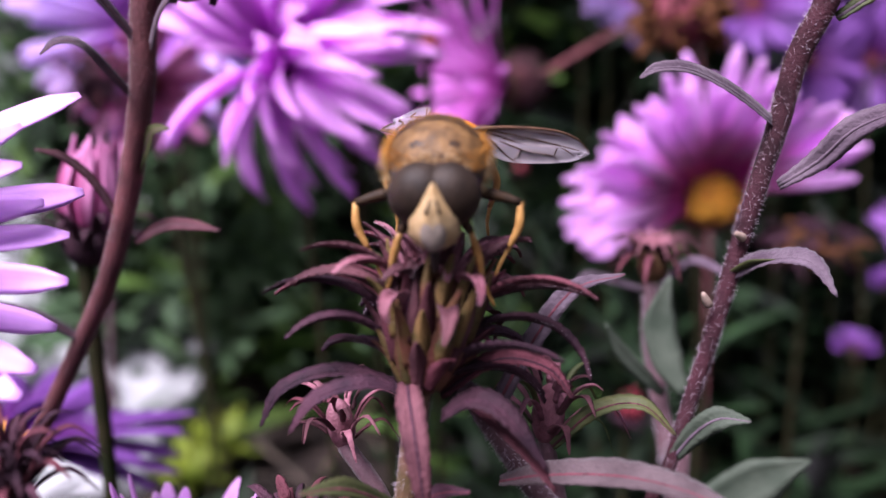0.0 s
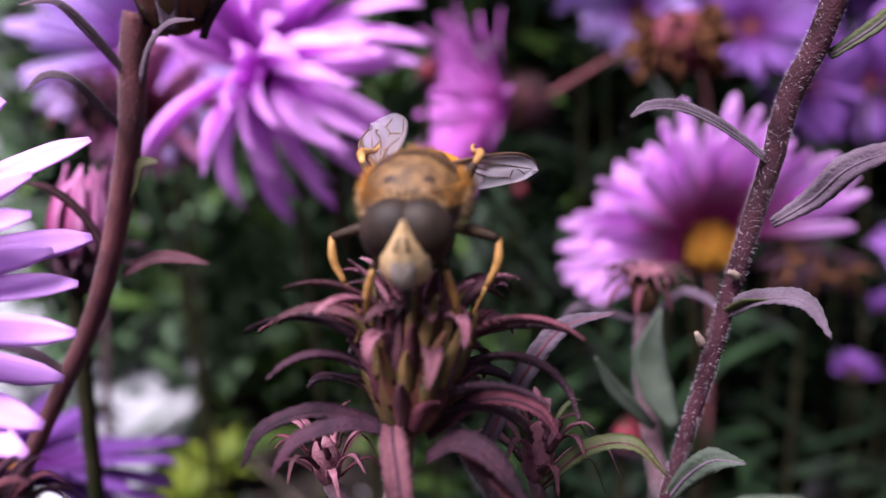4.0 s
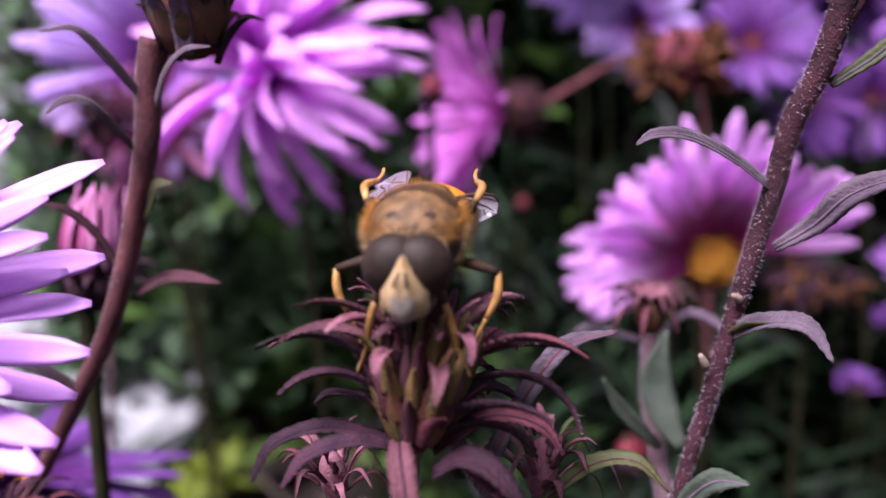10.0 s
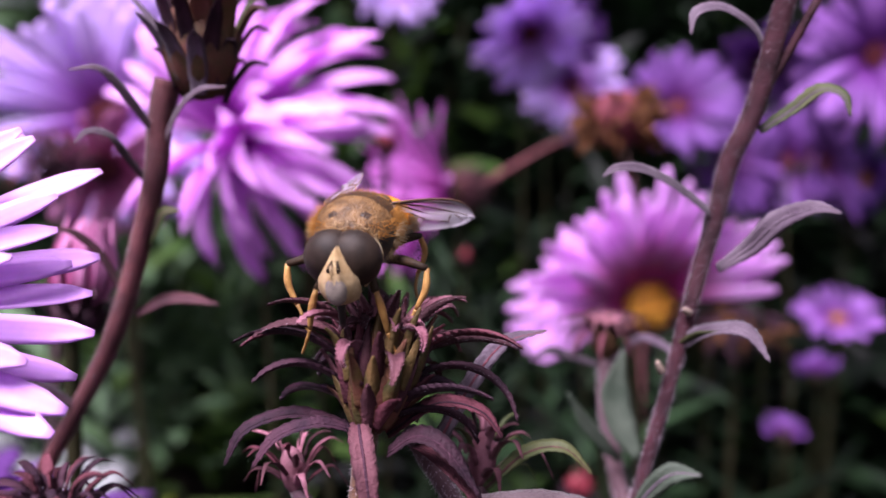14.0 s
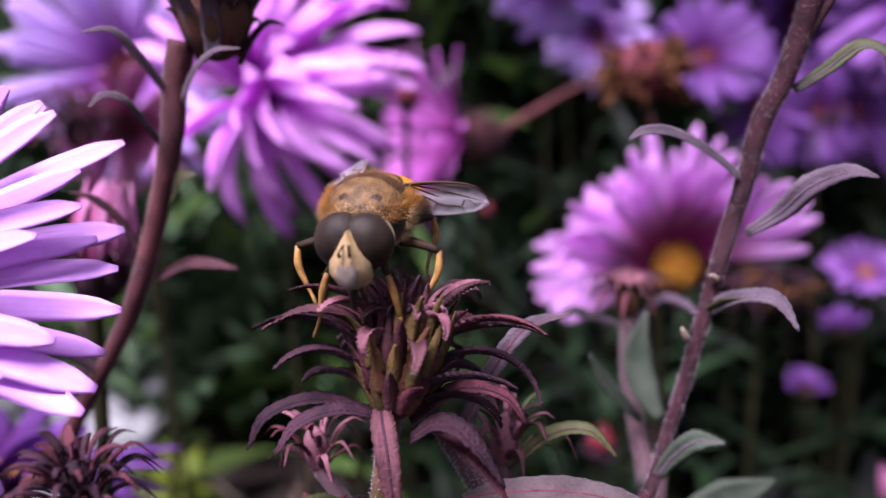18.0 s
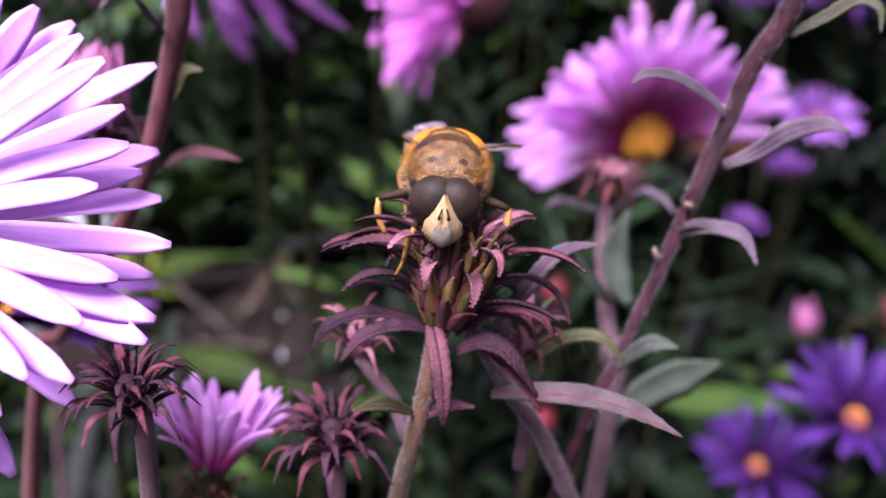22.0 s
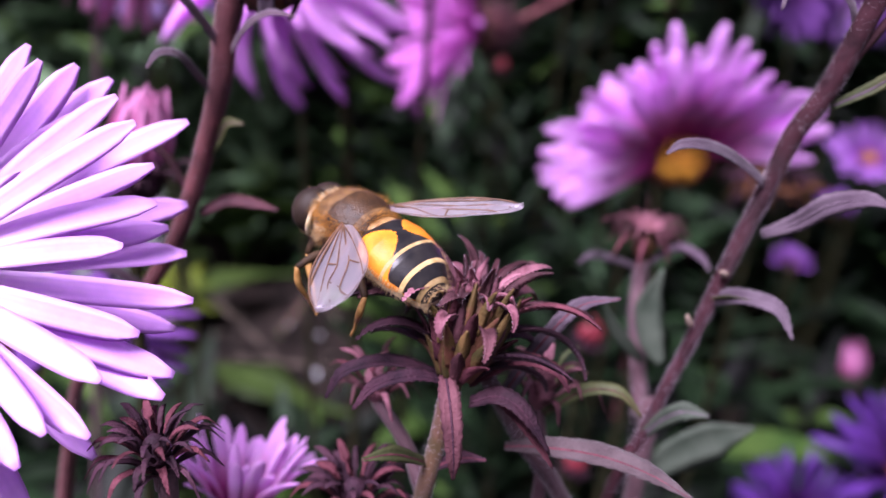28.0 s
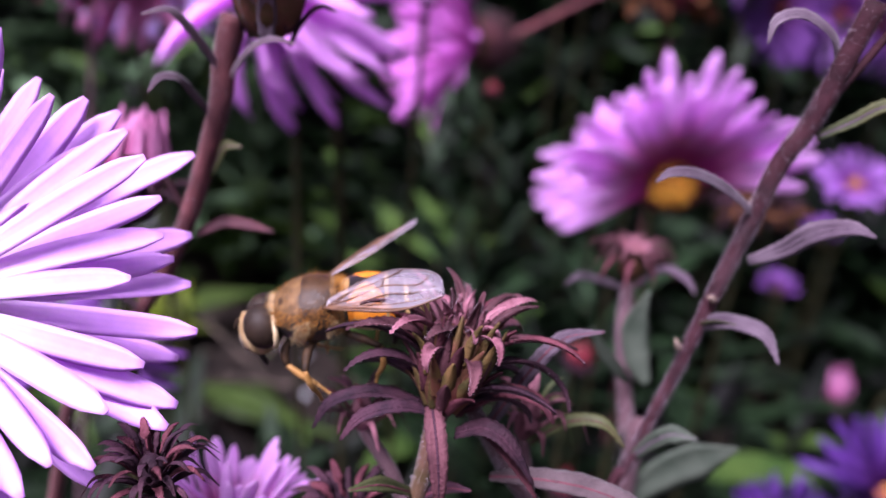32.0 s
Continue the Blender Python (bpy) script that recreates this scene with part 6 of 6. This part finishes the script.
    sway(BUDLET, [(0, -0.18, -0.03, -0.14), (1, -0.50, 0.00, -0.07), (2, -0.32, -0.02, -0.14), (3, -0.20, -0.02, -0.16), (3.5, -0.31, -0.02, -0.11), (5.5, -0.73, 0.02, 0.08), (6, -0.83, 0.03, 0.13),
        (7, -1.10, 0.06, 0.22), (8, -1.74, 0.06, 0.17), (9, -0.93, 0.01, -0.03), (10, -0.28, -0.02, -0.17), (11, -0.11, -0.04, -0.31), (12, -0.29, 0.02, -0.10), (13, -0.24, 0.00, -0.15), (14, -0.13,
        -0.00, -0.14), (15, 0.05, -0.05, -0.26), (15.5, 0.02, -0.04, -0.21), (17.5, -0.13, 0.01, -0.01), (18, -0.17, 0.02, 0.04), (19, -0.02, -0.02, -0.13), (20, 0.07, -0.02, -0.05), (20.5, 0.25,
        -0.02, 0.04), (21, 0.44, -0.02, 0.13), (21.5, 0.50, -0.04, 0.10), (22, 0.57, -0.05, 0.08), (22.5, 0.34, 0.01, 0.16), (23, 0.11, 0.08, 0.24), (23.5, 0.14, 0.09, 0.27), (24, 0.16, 0.10, 0.31),
        (24.5, 0.19, 0.05, 0.18), (25, 0.22, 0.00, 0.06), (25.5, 0.31, 0.06, 0.17), (27.5, 0.48, -0.05, -0.01), (28, 0.47, -0.07, -0.05), (29, 0.62, 0.04, 0.23), (30, 0.42, 0.03, 0.19), (31, 0.41,
        0.00, 0.13), (32, 0.22, 0.02, 0.12)])
    sway(SIDE_ASTER, [(0, -4.64, 0, 5.87), (2, -6.40, 0, 5.65), (3.5, -4.25, 0, 6.63), (6, -1.43, 0, 1.39), (8, -1.75, 0, -0.14), (10, -5.27, 0, 8.17), (13, -5.59, 0, -1.48), (15, -5.52, 0, 4.94), (17.5, -8.12, 0, 3.64), (19, -4.12, 0, 3.32), (20, -4.72, 0, 2.85), (21, 0.32, 0, -6.93), (24, -6.13, 0, -3.04), (25, -9.43, 0, -7.94), (28, -7.92, 0, -4.43), (30, -8.90, 0, -1.73), (32, -7.22, 0, -1.96)])
    # hoverfly: seconds, place in millimetres, pitch, roll, heading
    walk(FLY_OB, [(t, pose(x * K, y * K, z * K, rx, ry, rz)) for t, x, y, z, rx, ry, rz in [
        (0, -0.61, 30.24, 196.33, -14, 0, 176), (1, -0.79, 30.27, 196.67, -14, 0, 176), (2, -0.65, 30.16, 196.34, -14, 0, 174),
        (3, -0.79, 30.16, 196.44, -14, 0, 174), (3.5, -0.80, 30.21, 196.59, -14, 0, 174), (5.5, -2.22, 30.20, 196.35, -14, 0, 168),
        (6, -2.76, 30.19, 196.11, -14, 0, 165), (7, -3.63, 30.15, 196.04, -15, 0, 162), (8, -4.50, 30.12, 195.94, -15, 0, 160),
        (9, -2.57, 30.08, 196.02, -14, 0, 164), (10, -1.28, 30.12, 196.33, -14, 0, 172), (11, -3.03, 30.19, 196.57, -14, 0, 168),
        (12, -5.18, 30.32, 196.22, -16, 0, 163), (13, -4.75, 30.34, 196.25, -14, 0, 165), (14, -4.16, 30.18, 196.83, -14, 0, 166),
        (15, -2.71, 30.30, 197.13, -14, 0, 170), (15.5, -2.47, 30.28, 196.95, -14, 0, 171), (17.5, -4.85, 30.32, 196.30, -14, 0, 165),
        (18, -4.46, 30.29, 196.25, -13, 0, 167), (19, -4.77, 30.45, 196.50, -14, 0, 166), (20, -3.97, 30.54, 196.71, -14, 0, 166),
        (20.5, -2.03, 30.73, 196.42, -8, 0, 176), (21, -1.08, 30.47, 195.93, -4, 0, 176), (21.5, -2.69, 31.07, 196.85, -4, 0, 178),
        (22, -1.67, 30.57, 195.46, -8, 0, 172), (22.5, -1.36, 30.86, 196.32, -10, 0, 165), (23, -2.96, 31.87, 195.05, -15, 0, 138),
        (23.5, -5.39, 33.38, 194.53, -14, 0, 110), (24, -5.76, 32.99, 194.20, -12, 0, 96), (24.5, -7.23, 33.12, 194.21, -12, 0, 90),
        (25, -9.01, 32.77, 193.79, -12, 0, 82), (25.5, -8.66, 29.80, 193.50, 0, -30, 64), (27.5, -7.15, 32.20, 195.03, 4, -6, 41),
        (28, -7.37, 32.30, 195.09, 7, -6, 44), (28.5, -6.96, 32.50, 194.92, 2, -2, 44), (29, -7.01, 32.80, 195.19, 0, 2, 44),
        (29.5, -5.74, 33.60, 195.55, -13, 10, 50), (30, -4.92, 33.40, 195.61, -7, 10, 58), (30.5, -5.48, 33.20, 194.65, -8, 8, 70),
        (31, -6.18, 33.00, 194.71, -12, 4, 77), (31.5, -7.40, 32.80, 194.45, -9, -8, 85), (32, -9.05, 32.40, 191.64, -16, -8, 91)
    ]])
    # wings: seconds, sweep back and lift in degrees for the two sides, then the twist of each
    beat = [(0, 76, -15, 35, -15, 22, -50), (1, 80, 1, 50, 5, 30, -50), (2, 78, -1, 56, -11, 28, -50), (3, 72, -5, 54, -13, 28, -50), (3.5, 72, -5, 54, -13, 28, -50), (5.5, 76, -5, 70, -17, 26, -50),
            (6, 78, -7, 76, -19, 26, -50), (7, 80, -7, 86, -15, 26, -40), (8, 78, -7, 82, -23, 26, -40), (9, 78, -7, 82, -15, 26, -40), (10, 70, -17, 74, -21, 26, -40), (11, 68, -17, 74, -21, 28, -50),
            (12, 74, -11, 59, -12, 34, -50), (14, 74, -11, 58, -14, 34, -50), (15, 66, -17, 56, -18, 30, -50), (18, 68, -15, 56, -17, 30, -50), (19, 62, -19, 57, -18, 30, -50), (20, 60, -21, 56, -18, 28, -50),
            (21, 80, -16, 60, -16, 18, -44), (22, 80, -18, 60, -18, 18, -14), (23, 72, -10, 78, -26, 22, 22), (24, 50, -9, 60, -8, 26, 26), (24.5, 44, -6, 58, -4, 26, 26), (25, 42, -10, 76, -15, 26, 26),
            (25.5, 40, 6, 18, -4, 6, 6), (27.5, 60, 15, 32, -13, 8, 8), (28, 56, 15, 34, -1, 8, 8), (28.5, 54, 11, 40, 5, 8, 8), (29, 68, 19, 34, 3, 10, 10), (29.5, 80, 7, 40, 23, 12, 12),
            (30, 86, 4, 56, 33, 14, 14), (30.5, 82, 4, 52, 25, 20, 20), (31, 70, 0, 56, 17, 24, 24), (31.5, 36, -13, 80, -13, 28, 28), (32, 40, -3, 60, 9, 28, 28)]
    for side, wing in zip((1, -1), WINGS):
        rows = []
        for t, s1, l1, s2, l2, w1, w2 in beat:
            sweep, lift, twist = (s1, l1, w1) if side == 1 else (s2, l2, w2)
            rows.append((t, pose(side * 1.25 * K, -0.7 * K, 1.0 * K, -twist, -side * lift, -side * sweep)))
        walk(wing, rows)
    # joints: seconds and degrees by which a part swings up (hind legs, abdomen) or back (front legs)
    def hinge(ob, hip, rows):
        walk(ob, [(t, Matrix.Translation(hip * K) @ Matrix.Rotation(radians(-a), 4, "X") @ Matrix.Translation(-hip * K)) for t, a in rows])
    groom = [(0, 0), (0.5, 4), (1, 82), (2, 100), (3, 95), (5.5, 100), (6, 116), (7, 108), (9, 104), (10, 104), (11, 96), (11.5, 30), (12, 4), (20, 0), (22, 0), (25, -10), (29, -6), (30, 0), (32, -8)]
    tuck = [(0, 0), (21, 0), (23, 12), (25, 42), (29, 30), (29.5, 6), (30.5, 4), (31, 22), (31.5, 40), (32, 46)]
    brace = [(0, 0), (21, 0), (23, 8), (25, 24), (29, 18), (29.5, 8), (31, 8), (32, 20)]
    for side, k in ((1, 0), (-1, 3)):
        hinge(LEGS[k], Vector((side * 0.6, 1.6, -1.1)), tuck)
        hinge(LEGS[k + 1], Vector((side * 1.0, 0.2, -1.1)), brace)
        hinge(LEGS[k + 2], Vector((side * 0.9, -1.2, -1.0)), groom)
    hinge(ABDOMEN_OB, Vector((0, -1.6, 0.5)), [(0, -17), (20, -17), (22, -12), (25, -8), (27.5, -4), (29, -4), (29.5, 4), (30.5, 5), (31.5, 0), (32, -4)])



motions()
